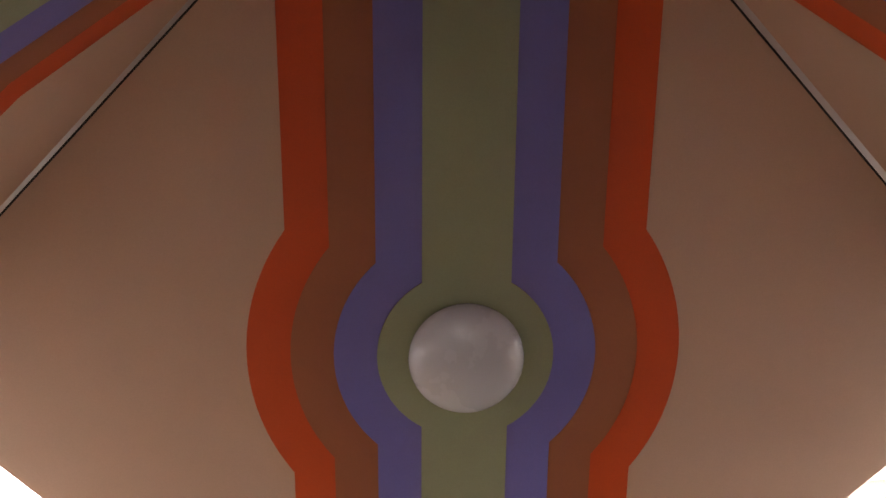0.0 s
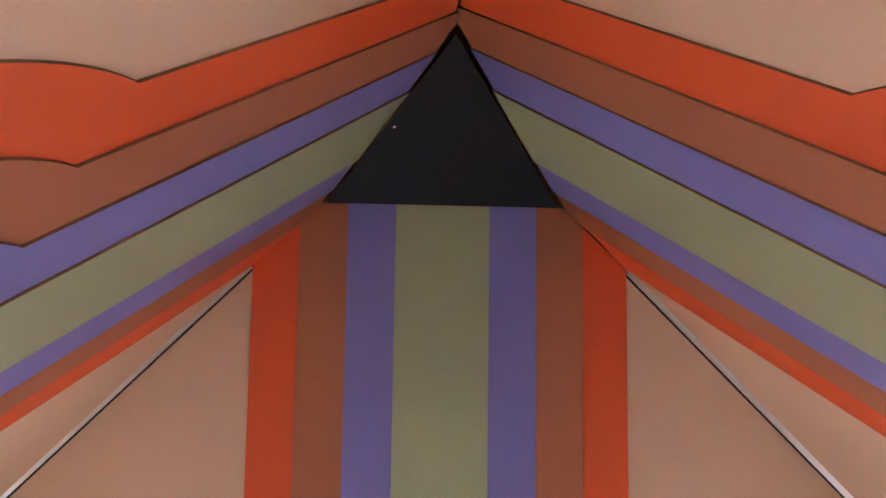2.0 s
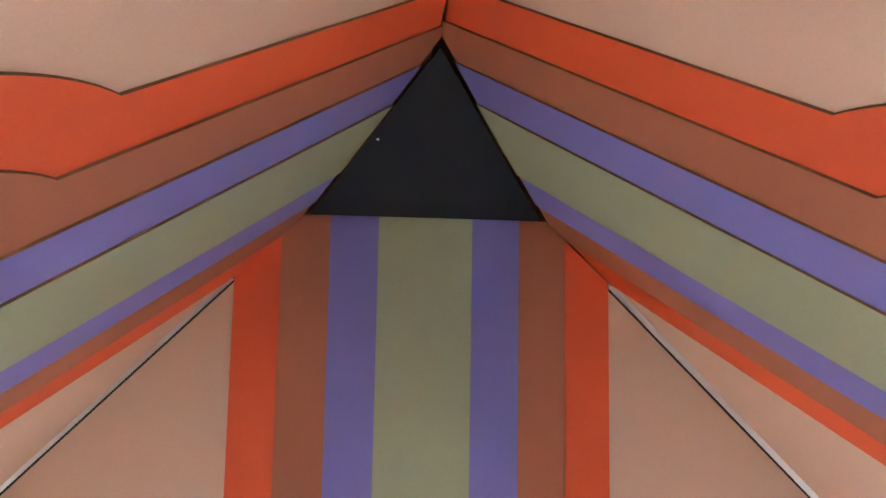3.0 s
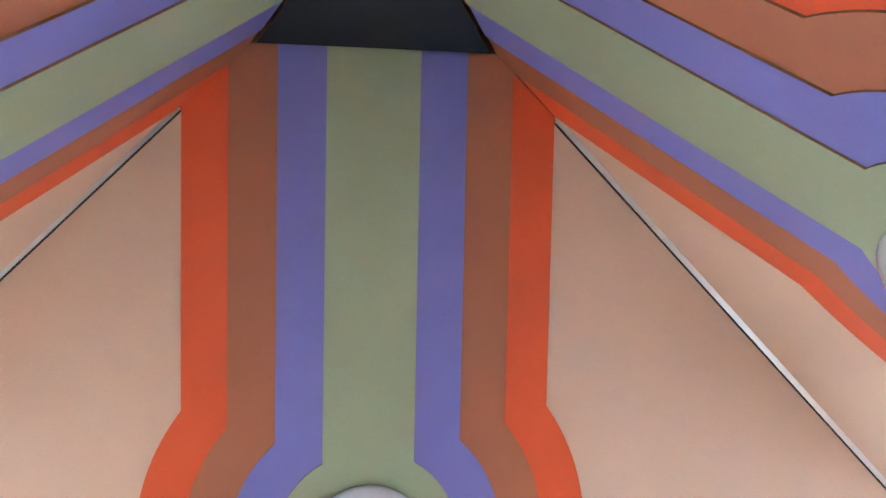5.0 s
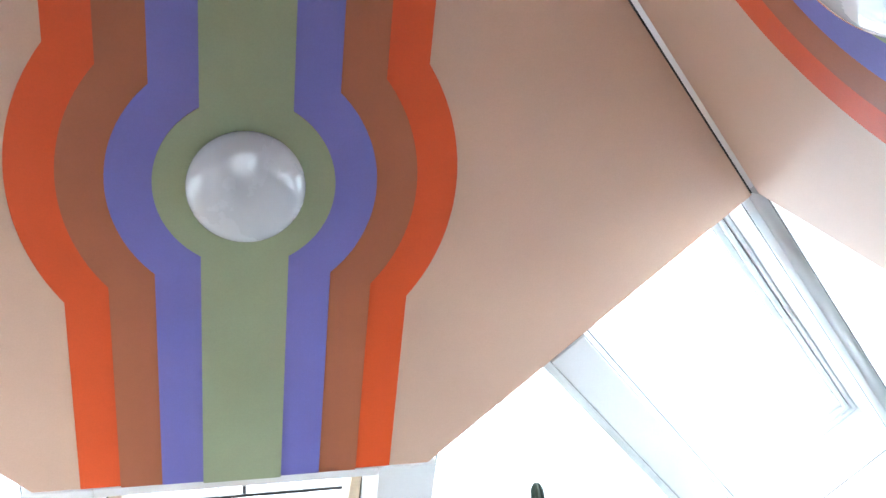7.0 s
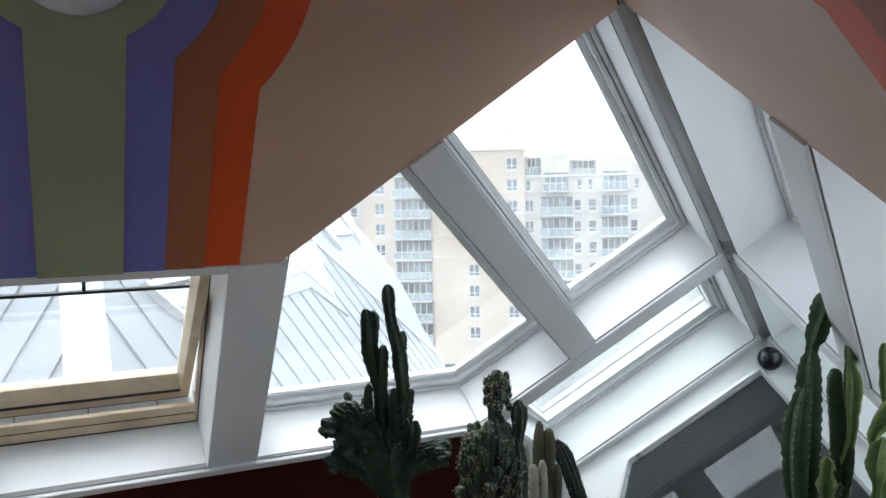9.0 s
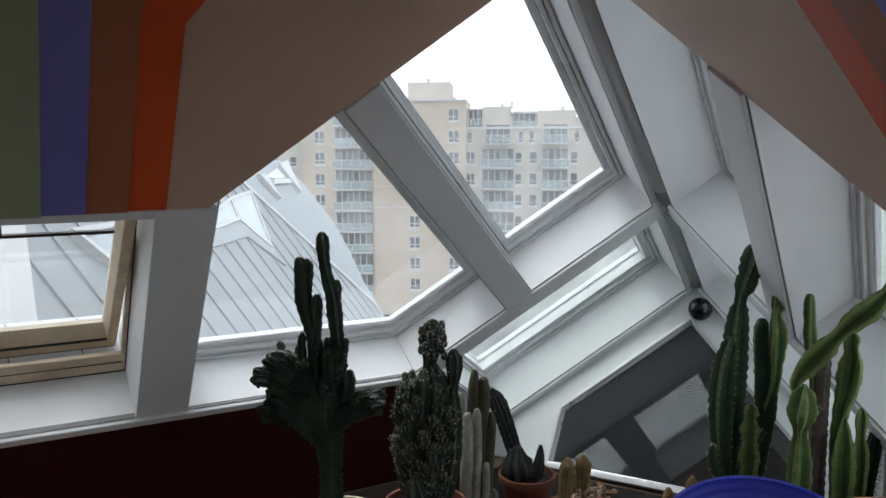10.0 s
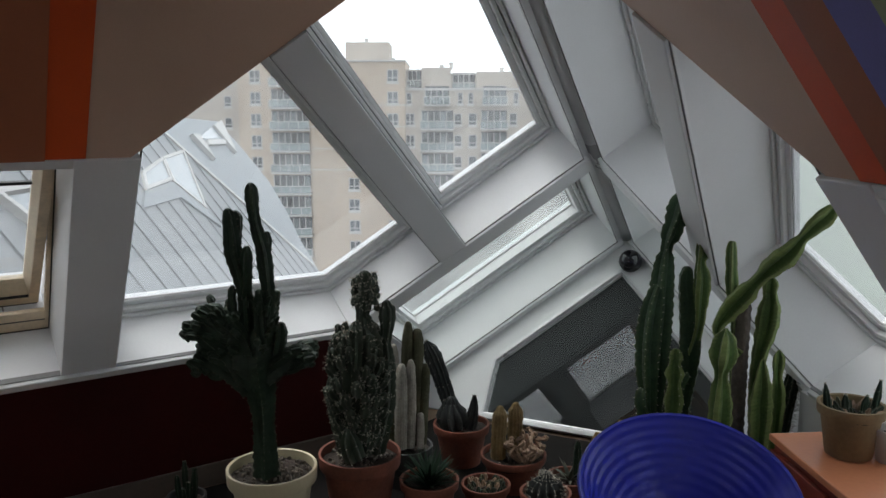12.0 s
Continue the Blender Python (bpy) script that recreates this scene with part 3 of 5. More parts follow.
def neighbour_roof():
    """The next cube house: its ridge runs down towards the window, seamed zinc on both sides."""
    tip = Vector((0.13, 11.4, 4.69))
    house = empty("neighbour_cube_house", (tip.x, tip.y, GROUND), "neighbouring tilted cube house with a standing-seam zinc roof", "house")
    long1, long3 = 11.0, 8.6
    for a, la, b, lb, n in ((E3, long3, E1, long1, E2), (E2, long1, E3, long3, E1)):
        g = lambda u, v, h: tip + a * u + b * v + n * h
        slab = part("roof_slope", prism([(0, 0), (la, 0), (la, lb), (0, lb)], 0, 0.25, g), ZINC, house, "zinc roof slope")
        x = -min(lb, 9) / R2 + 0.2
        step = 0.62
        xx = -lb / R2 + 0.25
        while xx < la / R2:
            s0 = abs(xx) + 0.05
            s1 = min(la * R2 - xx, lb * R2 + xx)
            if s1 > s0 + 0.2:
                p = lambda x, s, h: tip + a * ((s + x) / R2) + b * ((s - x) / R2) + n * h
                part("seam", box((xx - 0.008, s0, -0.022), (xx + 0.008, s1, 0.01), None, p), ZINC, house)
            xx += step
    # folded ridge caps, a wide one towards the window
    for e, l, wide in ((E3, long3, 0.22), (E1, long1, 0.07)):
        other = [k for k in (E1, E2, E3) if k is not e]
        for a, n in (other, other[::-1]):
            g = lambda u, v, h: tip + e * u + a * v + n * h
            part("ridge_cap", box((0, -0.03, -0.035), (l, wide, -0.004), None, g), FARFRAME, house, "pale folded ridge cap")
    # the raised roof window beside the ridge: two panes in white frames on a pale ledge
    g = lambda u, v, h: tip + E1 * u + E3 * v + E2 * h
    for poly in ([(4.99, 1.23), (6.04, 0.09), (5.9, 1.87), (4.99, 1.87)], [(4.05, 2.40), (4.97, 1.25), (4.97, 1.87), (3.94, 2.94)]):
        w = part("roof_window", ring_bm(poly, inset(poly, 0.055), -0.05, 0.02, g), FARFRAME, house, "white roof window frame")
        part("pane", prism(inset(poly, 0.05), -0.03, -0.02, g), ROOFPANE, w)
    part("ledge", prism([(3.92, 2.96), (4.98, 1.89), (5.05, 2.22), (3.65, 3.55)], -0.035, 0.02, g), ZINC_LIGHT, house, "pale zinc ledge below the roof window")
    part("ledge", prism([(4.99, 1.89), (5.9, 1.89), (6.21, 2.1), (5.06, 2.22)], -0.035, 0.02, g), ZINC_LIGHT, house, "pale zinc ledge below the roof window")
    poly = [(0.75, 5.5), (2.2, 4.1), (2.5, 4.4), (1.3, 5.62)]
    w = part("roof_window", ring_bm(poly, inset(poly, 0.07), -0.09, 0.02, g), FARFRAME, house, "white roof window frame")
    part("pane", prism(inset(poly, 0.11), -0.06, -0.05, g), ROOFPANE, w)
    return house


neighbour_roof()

FAR_SLOPE = [(12.94, -8.62), (14.14, -8.34), (15.35, -7.6), (15.58, -6.11), (15.36, -4.73), (16.2, -1.0), (12.0, 1.0), (7.5, -3.2), (9.5, -5.4)]
tip2 = Vector((0.13, 11.4, 4.69)) + E2
far = empty("far_cube_house", (8.5, 21.5, GROUND), "another cube house's smooth pale zinc roof slope further off", "house")
g2 = lambda u, v, h: tip2 + E1 * u + E3 * v + E2 * h
part("roof_slope", prism(FAR_SLOPE, 0, 0.3, g2), ZINC_LIGHT, far)
for poly in ([(9.8, -4.88), (10.38, -5.37), (10.69, -4.61)], [(12.01, -7.41), (13.04, -8.68), (12.93, -6.9), (12.6, -7.05)]):
    part("gable", prism(poly, -0.12, 0.02, g2), FARFRAME, far, "white gable of a small roof window")
part("window_bar", prism([(10.84, -5.62), (12.44, -7.13), (12.39, -6.86), (10.78, -5.34)], -0.10, 0.02, g2), FARFRAME, far, "white window sill")
part("roof_window", prism([(10.45, -5.45), (12.0, -7.35), (12.4, -7.15), (10.8, -5.66)], -0.05, 0.02, g2), ROOFPANE, far, "pale roof window")


def apartment_building():
    """The long brick block across the street; X to the right along it, Z over the eye's height."""
    eye = Vector((-0.06, -1.36, 1.757))
    fwd = Vector((0.566, 0.824, 0.0))
    side = Vector((0.824, -0.566, 0.0))
    dist = 110.0

    def at(x, y, z):
        return eye + fwd * (dist + y) + side * (x - 1.0) + Vector((0, 0, z - 0.2))
    home = at(-8, 6, 0)
    block = empty("apartment_building", (home.x, home.y, GROUND), "long buff brick apartment block with glass balconies", "building")
    low = GROUND - eye.z
    part("wall", box((-60, 1.2, low), (-27.3, 12, 6.2), None, at), BRICK_DULL, block, "receding grey-buff brick wall")
    part("wall", box((-27.3, 0, low), (-17.6, 12, 7.3), None, at), BRICK, block)
    part("wall", box((-17.6, -0.6, low), (-5.1, 12, 7.25), None, at), BRICK, block)
    part("wall", box((-5.1, 0.4, low), (14.5, 12, 3.55), None, at), BRICK_DULL, block)
    part("parapet", box((-5.1, 0.15, 3.55), (14.5, 0.6, 3.85), None, at), CONCRETE, block)
    part("parapet", box((-27.4, -0.2, 7.3), (-17.6, 12, 7.5), None, at), CONCRETE, block)
    part("parapet", box((-17.7, -0.8, 7.25), (-5.0, 12, 7.45), None, at), CONCRETE, block)
    for x0, x1, y0, top in ((-13.2, -7.4, 2.5, 10.0), (-5.1, -2.7, 3.0, 6.2), (-2.9, 0.95, 0.9, 6.55), (0.95, 4.4, 3.4, 5.7), (4.4, 9.2, 0.9, 6.0), (9.2, 14.4, 3.0, 5.2)):
        part("rooftop_block", box((x0, y0, 3.5), (x1, 9, top), None, at), BRICK_DULL, block, "set-back rooftop block")
    part("roof_slab", box((-5.2, 2.4, 6.2), (-2.6, 9, 6.4), None, at), CONCRETE, block)
    part("roof_slab", box((0.9, 2.9, 5.7), (4.5, 9, 5.88), None, at), CONCRETE, block)
    for x, top in ((-10.5, 10.6), (-6.9, 8.0), (-0.3, 7.1), (1.0, 7.4), (7.9, 6.7), (9.5, 6.2)):
        part("chimney", lathe([(0.24, 0), (0.24, 0.7), (0.30, 0.7), (0.30, 0.95)], 10, None, at(x, 4, top - 0.95)), CONCRETE, block)
    storeys = [5.45 - 2.84 * i for i in range(9)]

    def win(x, z, w, h, y):
        o = [(x - w / 2, z - h / 2), (x + w / 2, z - h / 2), (x + w / 2, z + h / 2), (x - w / 2, z + h / 2)]
        p = lambda a, b, c: at(a, y - c, b)
        fr = ring_bm(o, inset(o, 0.10), 0.08, -0.05, p)
        if w > 1.1:
            box((x - 0.07, z - h / 2, -0.05), (x + 0.07, z + h / 2, 0.06), fr, p)
        box((x - w / 2, z - h * 0.22, -0.05), (x + w / 2, z - h * 0.22 + 0.12, 0.055), fr, p)
        f = part("window", fr, FARFRAME, block, "white window frame")
        part("pane", prism(inset(o, 0.06), 0.03, -0.04, p), DARKPANE, f)
        part("sill", box((x - w / 2 - 0.1, z - h / 2 - 0.28, 0.0), (x + w / 2 + 0.1, z - h / 2, 0.14), None, p), CONCRETE, f)

    def balcony(x0, x1, z, y, bulge):
        p = lambda a, b, c: at(a, y - c, b)
        n = 8
        front = [(x0 + (x1 - x0) * i / n, 1.1 + bulge * math.sin(math.pi * i / n)) for i in range(n + 1)]
        top = lambda a, c, b: at(a, y - c, b)
        slab = part("balcony", prism([(x0, 0)] + front + [(x1, 0)], z, z + 0.2, top), CONCRETE, block)
        inner = [(a, c - 0.06) for a, c in front]
        part("railing", prism(front + inner[::-1], z + 0.30, z + 1.15, top), TEAL, slab, "teal glass railing")
        part("handrail", prism([(a, c + 0.02) for a, c in front] + [(a, c - 0.08) for a, c in front][::-1], z + 1.16, z + 1.25, top), CONCRETE, slab)
        for a, c in front[::2]:
            part("post", box((a - 0.04, c - 0.06, z + 0.2), (a + 0.04, c + 0.03, z + 1.2), None, top), FARFRAME, slab)
        # no recess is cut: this flat sheet's dark colour paints the shade inside
        part("loggia_shade_front", prism([(x0 + 0.1, z + 0.2), (x1 - 0.1, z + 0.2), (x1 - 0.1, z + 2.6), (x0 + 0.1, z + 2.6)], 0.03, -0.02, p), SHADE, slab, "flat sheet, its dark colour painting the loggia's shade")
        n = max(3, round((x1 - x0) / 0.85))
        for k in range(n):
            a0, a1 = x0 + 0.15 + (x1 - x0 - 0.3) * k / n, x0 + 0.15 + (x1 - x0 - 0.3) * (k + 1) / n
            if k % 3 != 1:
                part("pane", prism([(a0 + 0.1, z + 0.4), (a1 - 0.1, z + 0.4), (a1 - 0.1, z + 2.35), (a0 + 0.1, z + 2.35)], 0.07, 0.035, p), LOGGIA, slab)
            part("mullion", box((a0 - 0.06, z + 0.2, 0.03), (a0 + 0.06, z + 2.5, 0.13), None, p), FARFRAME, slab)

    for i, z in enumerate(storeys):
        win(-25.0, z, 1.4, 1.6, 0)
        win(-29.0, z - 0.4, 1.0, 1.4, 1.2)
        if i > 1:
            win(-12.0, z, 1.45, 1.6, -0.6)
        win(-6.7, z, 1.45, 1.6, -0.6)
        balcony(-23.0, -17.8, z - 1.45, 0, 0.5)
        if i == 0:
            balcony(-5.0, -2.95, 3.75, 2.98, 0.0)
            balcony(1.1, 4.3, 3.4, 3.38, 0.0)
        elif i == 1:
            win(-4.6, z - 0.1, 0.7, 1.5, 0.4)
            win(2.2, z - 0.1, 0.7, 1.5, 0.4)
            win(3.6, z - 0.1, 0.7, 1.5, 0.4)
            win(9.6, z - 0.1, 0.7, 1.5, 0.4)
            balcony(-2.6, 0.8, z - 1.1, 0.39, 0.0)
            balcony(5.1, 8.4, z - 1.1, 0.39, 0.0)
        else:
            win(-4.5, z, 1.2, 1.6, 0.4)
            win(1.9, z, 1.0, 1.5, 0.4)
            win(3.85, z, 1.1, 1.6, 0.4)
            win(9.25, z, 1.0, 1.6, 0.4)
            balcony(-3.1, 1.35, z - 1.45, 0.4, 0.35)
            balcony(4.9, 8.5, z - 1.45, 0.4, 0.35)
    for z in (1.6, -1.24, -4.1, -6.9):
        part("string_course", box((-17.6, -0.66, z), (-4.9, -0.56, z + 0.12), None, at), CONCRETE, block)
    part("banner", box((-9.9, -0.75, -4.9), (-7.6, -0.65, -2.6), None, at), PINK, block, "faded pink banner on the wall")


apartment_building()

# ---- plants and loose things ----
def leafy(name, colour, edge, rough=0.5, bump=0.5, scale=40.0):
    """Cactus skin: green with paler ribs where the surface stands proud."""
    m = material(name, colour, rough, vary=0.3, scale=14.0, bump=bump, bump_scale=90, spec=0.22)
    t = m.node_tree
    b = t.nodes["Principled BSDF"]
    src = b.inputs["Base Color"].links[0].from_socket
    geo = t.nodes.new("ShaderNodeNewGeometry")
    rng = t.nodes.new("ShaderNodeMapRange")
    rng.inputs[1].default_value, rng.inputs[2].default_value = 0.53, 0.64
    mix = t.nodes.new("ShaderNodeMix")
    mix.data_type = "RGBA"
    mix.inputs[7].default_value = (*edge, 1)
    t.links.new(geo.outputs["Pointiness"], rng.inputs[0])
    t.links.new(rng.outputs[0], mix.inputs[0])
    t.links.new(src, mix.inputs[6])
    t.links.new(mix.outputs[2], b.inputs["Base Color"])
    return m


DARKGREEN = leafy("dark_green_skin", (0.016, 0.030, 0.018), (0.035, 0.05, 0.03))
GREYGREEN = leafy("grey_green_skin", (0.030, 0.042, 0.028), (0.10, 0.105, 0.08))
MIDGREEN = leafy("green_skin", (0.024, 0.050, 0.024), (0.09, 0.12, 0.06))
LIGHTGREEN = leafy("fresh_green_skin", (0.055, 0.100, 0.028), (0.26, 0.31, 0.12))
FELT = leafy("white_felted_skin", (0.34, 0.32, 0.27), (0.6, 0.58, 0.52), rough=0.9, bump=0.8)
GREYSKIN = leafy("grey_skin", (0.032, 0.035, 0.034), (0.08, 0.085, 0.08), rough=0.7)
OLIVE = leafy("olive_felted_skin", (0.085, 0.085, 0.05), (0.24, 0.23, 0.17), rough=0.9, bump=0.8)
OCHRE = leafy("brown_spined_skin", (0.17, 0.12, 0.055), (0.36, 0.27, 0.13), rough=0.9, bump=0.8)
CORAL = leafy("pale_brown_skin", (0.28, 0.19, 0.13), (0.45, 0.33, 0.24), rough=0.8)
LEAF = material("dark_aloe_leaf", (0.016, 0.034, 0.020), 0.75, vary=0.25, scale=20.0, bump=0.2, spec=0.12)
BARK = material("corky_bark", (0.10, 0.085, 0.07), 0.9, vary=0.3, scale=30, bump=0.8, bump_scale=70)
SPINE = material("pale_spines", (0.50, 0.46, 0.38), 0.7, vary=0.2)
DARKSPINE = material("dark_spines", (0.10, 0.08, 0.06), 0.7, vary=0.2)
TERRA = material("terracotta", (0.17, 0.053, 0.03), 0.8, vary=0.28, scale=9, bump=0.3, bump_scale=80)
TERRA_PALE = material("pale_clay", (0.18, 0.13, 0.065), 0.75, vary=0.18, scale=9, bump=0.3, bump_scale=80)
CREAM = material("cream_plastic", (0.50, 0.44, 0.29), 0.4, vary=0.06, scale=9)
DARKPOT = material("dark_plastic_pot", (0.03, 0.03, 0.03), 0.5, vary=0.1)
PALEPOT = material("grey_white_pot", (0.5, 0.5, 0.48), 0.5, vary=0.08)
CREST = material("pale_rib_edge", (0.22, 0.27, 0.10), 0.6, vary=0.25, scale=40)
SOIL = material("potting_soil", (0.03, 0.022, 0.016), 0.95, vary=0.4, scale=60, bump=1.0, bump_scale=120)
PEBBLE = material("pale_gravel", (0.12, 0.10, 0.08), 0.85, vary=0.3, scale=30)
BLUE = material("blue_plastic", (0.020, 0.030, 0.42), 0.34, vary=0.05, scale=6, bump=0.05)
TABLE = material("orange_table_top", (0.55, 0.215, 0.105), 0.35, vary=0.07, scale=3)
TABLE_SIDE = material("dark_red_board", (0.16, 0.022, 0.012), 0.45, vary=0.12, scale=4)
rnd = random.Random(7)
VIEW = -34.5          # the camera's last heading; plants are shaped across it to fit its view


def smooth_path(pts, n=4):
    """Catmull-Rom through (x, y, z, radius)."""
    out = []
    p = [Vector(q) for q in pts]
    for i in range(len(p) - 1):
        a, b, c, d = p[max(i - 1, 0)], p[i], p[i + 1], p[min(i + 2, len(p) - 1)]
        for k in range(n):
            t = k / n
            out.append(0.5 * (2 * b + (c - a) * t + (2 * a - 5 * b + 4 * c - d) * t * t + (3 * b - a - 3 * c + d) * t ** 3))
    out.append(p[-1])
    return out


def even_path(path, step):
    """The same path with its points an even step apart."""
    out, left = [path[0]], step
    for a, b in zip(path, path[1:]):
        l = (b - a).to_3d().length
        at = left
        while at < l:
            out.append(a.lerp(b, at / l))
            at += step
        left = at - l
    return out + [path[-1]]


def stem(plant, mat, ribs, depth, pts, name="stem", spines=None, length=0.012, every=4, label=""):
    """A ribbed succulent stem along a path, closed by a rounded tip, with areoles notched into the ribs."""
    bm = bmesh.new()
    around = max(16, ribs * 4)
    path = even_path(smooth_path(pts, 12), 0.008 if ribs <= 5 else 0.018)
    tip = path[-1]
    d = (tip - path[-2]).to_3d() if len(path) > 1 else Vector((0, 0, 1))
    d = d.normalized()
    r = max(tip[3], 0.003)
    path += [Vector((*(tip.to_3d() + d * r * math.sin(a)), r * math.cos(a))) for a in (0.5, 0.95, 1.3)]
    rings, spikes = [], []
    turn = rnd.uniform(0, 6.28)
    period, tooth, twist = {3: (0.068, 0.055, 0.9), 4: (0.046, 0.06, 0.5), 5: (0.040, 0.055, 0.4)}.get(ribs, (0.04, 0.05, 0.0))
    run, shift = 0.0, rnd.uniform(0, 6.28)
    for i, q in enumerate(path):
        c = q.to_3d()
        nxt = path[min(i + 1, len(path) - 1)].to_3d()
        prv = path[max(i - 1, 0)].to_3d()
        ax = (nxt - prv)
        ax = ax.normalized() if ax.length > 1e-6 else d
        side = ax.cross(Vector((0, 1, 0.001))).normalized()
        up = ax.cross(side)
        ring = []
        run += (c - prv).length
        wave = math.sin(shift + 2 * math.pi * run / period)
        spin = turn + twist * run
        for k in range(around):
            a = 2 * math.pi * k / around
            prof = math.cos(ribs * a)
            prof = prof if ribs > 6 else (abs(prof) ** 0.8) * (1 if prof > 0 else -1)
            rr = max(q[3], 0.0015) * (1 + tooth * wave * max(0.0, prof)) * (1 - depth * 0.6 + depth * prof) * (1 + rnd.uniform(-0.035, 0.035))
            v = c + (side * math.cos(a + spin) + up * math.sin(a + spin)) * rr
            ring.append(bm.verts.new(v))
            if spines and i % every == 0 and k % (around // ribs) == 0:
                spikes.append((v, (v - c).normalized(), ax))
        rings.append(ring)
    for a, b in zip(rings, rings[1:]):
        for k in range(around):
            bm.faces.new((a[k], a[(k + 1) % around], b[(k + 1) % around], b[k]))
    bm.faces.new(rings[0][::-1])
    bm.faces.new(rings[-1])
    crests = [[(ring[k * (around // ribs)].co.copy(), path[i].to_3d()) for i, ring in enumerate(rings)] for k in range(ribs)] if ribs == 3 else []
    ob = part(name, bm, mat, plant, label, smooth=True)
    for line in crests:
        cb, last = bmesh.new(), None
        for i, (v, c) in enumerate(line):
            o = (v - c).normalized()
            s = o.cross(line[min(i + 1, len(line) - 1)][0] - line[max(i - 1, 0)][0]).normalized() * 0.0022
            row = [cb.verts.new(v - o * 0.004 + s), cb.verts.new(v + o * 0.0016), cb.verts.new(v - o * 0.004 - s)]
            if last:
                for k in range(2):
                    cb.faces.new((last[k], last[k + 1], row[k + 1], row[k]))
            last = row
        part("rib_edge", cb, CREST, ob, "pale horny edge of the rib", smooth=True)
    if spines:
        sb = bmesh.new()
        for v, out, ax in spikes:
            for _ in range(3):
                w = (out + ax * rnd.uniform(-0.9, 0.9) + Vector((rnd.uniform(-0.6, 0.6), rnd.uniform(-0.6, 0.6), rnd.uniform(-0.3, 0.3)))).normalized()
                s = w.orthogonal().normalized() * 0.0011
                t2 = w.cross(s)
                b0 = [sb.verts.new(v + s), sb.verts.new(v - s * 0.5 + t2 * 0.9), sb.verts.new(v - s * 0.5 - t2 * 0.9)]
                e = sb.verts.new(v + w * length * rnd.uniform(0.6, 1.2))
                for k in range(3):
                    sb.faces.new((b0[k], b0[(k + 1) % 3], e))
        tagged(part("spine_coat", sb, spines, ob), "", "", "", "stuff")
    return ob


def pot(plant, mat, width, height, soil=SOIL, collar=True, label="", pebbles=0):
    """A turned pot with a rim collar, wall thickness and a bed of soil."""
    r = width / 2
    w = 0.012
    lip = height * 0.2
    prof = [(r * 0.62, 0.0), (r * 0.68, 0.004), (r * 0.88, height - lip)]
    prof += ([(r * 0.97, height - lip), (r * 0.985, height - lip + 0.006)] if collar else [])
    prof += [(r, height - 0.008), (r * 0.995, height - 0.002), (r - w * 0.5, height), (r - w, height - 0.003), (r - w * 1.3, height - 0.05), (0.001, height - 0.055)]
    ob = part("pot", lathe(prof, 36), mat, plant, label, smooth=True)
    top = height - max(0.03, height * 0.13)
    sb = lathe([(r - w * 1.1, top - 0.01), (r - w * 1.1, top)] + [((r - w * 1.1) * k / 5, top + 0.006 * math.sin(k * 2.2)) for k in (4, 3, 2, 1)] + [(0.001, top + 0.008)], 24)
    for v in sb.verts:
        v.co.z += rnd.uniform(-0.004, 0.004)
    part("soil", sb, soil, plant)
    if pebbles:
        pb = bmesh.new()
        for _ in range(pebbles):
            a, q = rnd.uniform(0, 6.28), (r - 0.025) * math.sqrt(rnd.random())
            m = Matrix.LocRotScale((q * math.cos(a), q * math.sin(a), top + 0.008), Euler((rnd.random() * 3, rnd.random() * 3, 0)), (rnd.uniform(0.6, 1.2), rnd.uniform(0.6, 1.2), 0.6))
            bmesh.ops.create_icosphere(pb, subdivisions=1, radius=rnd.uniform(0.006, 0.012), matrix=m)
        tagged(part("gravel", pb, PEBBLE, plant), "", "", "", "stuff")
    return top


def plant_at(x, y, label, category="cactus", name="potted_cactus", z=0.0):
    ob = empty(name, (0, 0, 0), label, category, "potted plants under the window")
    PLACED.append((ob, pose(x, y, z, 0, 0, VIEW)))
    return ob


PLACED = []

# tall dark crested spurge in a cream pot
p = plant_at(1.185, 1.727, "tall dark green crested cactus in a cream plastic pot")
pot(p, CREAM, 0.377, 0.321, label="cream plastic pot", pebbles=160)
stem(p, DARKGREEN, 5, 0.16, [(-0.02, 0, 0.271, 0.055), (-0.023, 0, 0.378, 0.05), (-0.025, 0, 0.496, 0.045), (-0.028, 0, 0.591, 0.052), (-0.038, 0, 0.685, 0.071), (-0.049, 0, 0.78, 0.09), (-0.05, 0, 0.851, 0.071)], spines=DARKSPINE, length=0.010)
stem(p, DARKGREEN, 5, 0.2, [(-0.023, 0, 0.827, 0.043), (0, 0, 0.945, 0.031), (0.014, 0, 1.04, 0.026), (0.009, 0, 1.111, 0.028), (0.003, 0, 1.182, 0.032), (-0.004, 0, 1.241, 0.028), (-0.02, 0, 1.3, 0.026), (-0.03, 0, 1.347, 0.023), (-0.038, 0, 1.407, 0.024), (-0.041, 0, 1.461, 0.028), (-0.042, 0, 1.485, 0.021)], spines=DARKSPINE, length=0.010)
stem(p, DARKGREEN, 5, 0.2, [(0.006, 0.02, 1.206, 0.014), (0.013, 0.02, 1.265, 0.017), (0.01, 0.02, 1.295, 0.014)], spines=DARKSPINE, length=0.010)
stem(p, DARKGREEN, 5, 0.2, [(-0.074, 0, 0.851, 0.043), (-0.079, 0, 0.969, 0.033), (-0.083, 0, 1.052, 0.03), (-0.095, 0, 1.111, 0.03), (-0.111, 0, 1.17, 0.033), (-0.125, 0, 1.229, 0.036), (-0.128, 0, 1.288, 0.033), (-0.133, 0, 1.336, 0.028), (-0.136, 0, 1.371, 0.026), (-0.138, 0, 1.385, 0.019)], spines=DARKSPINE, length=0.010)
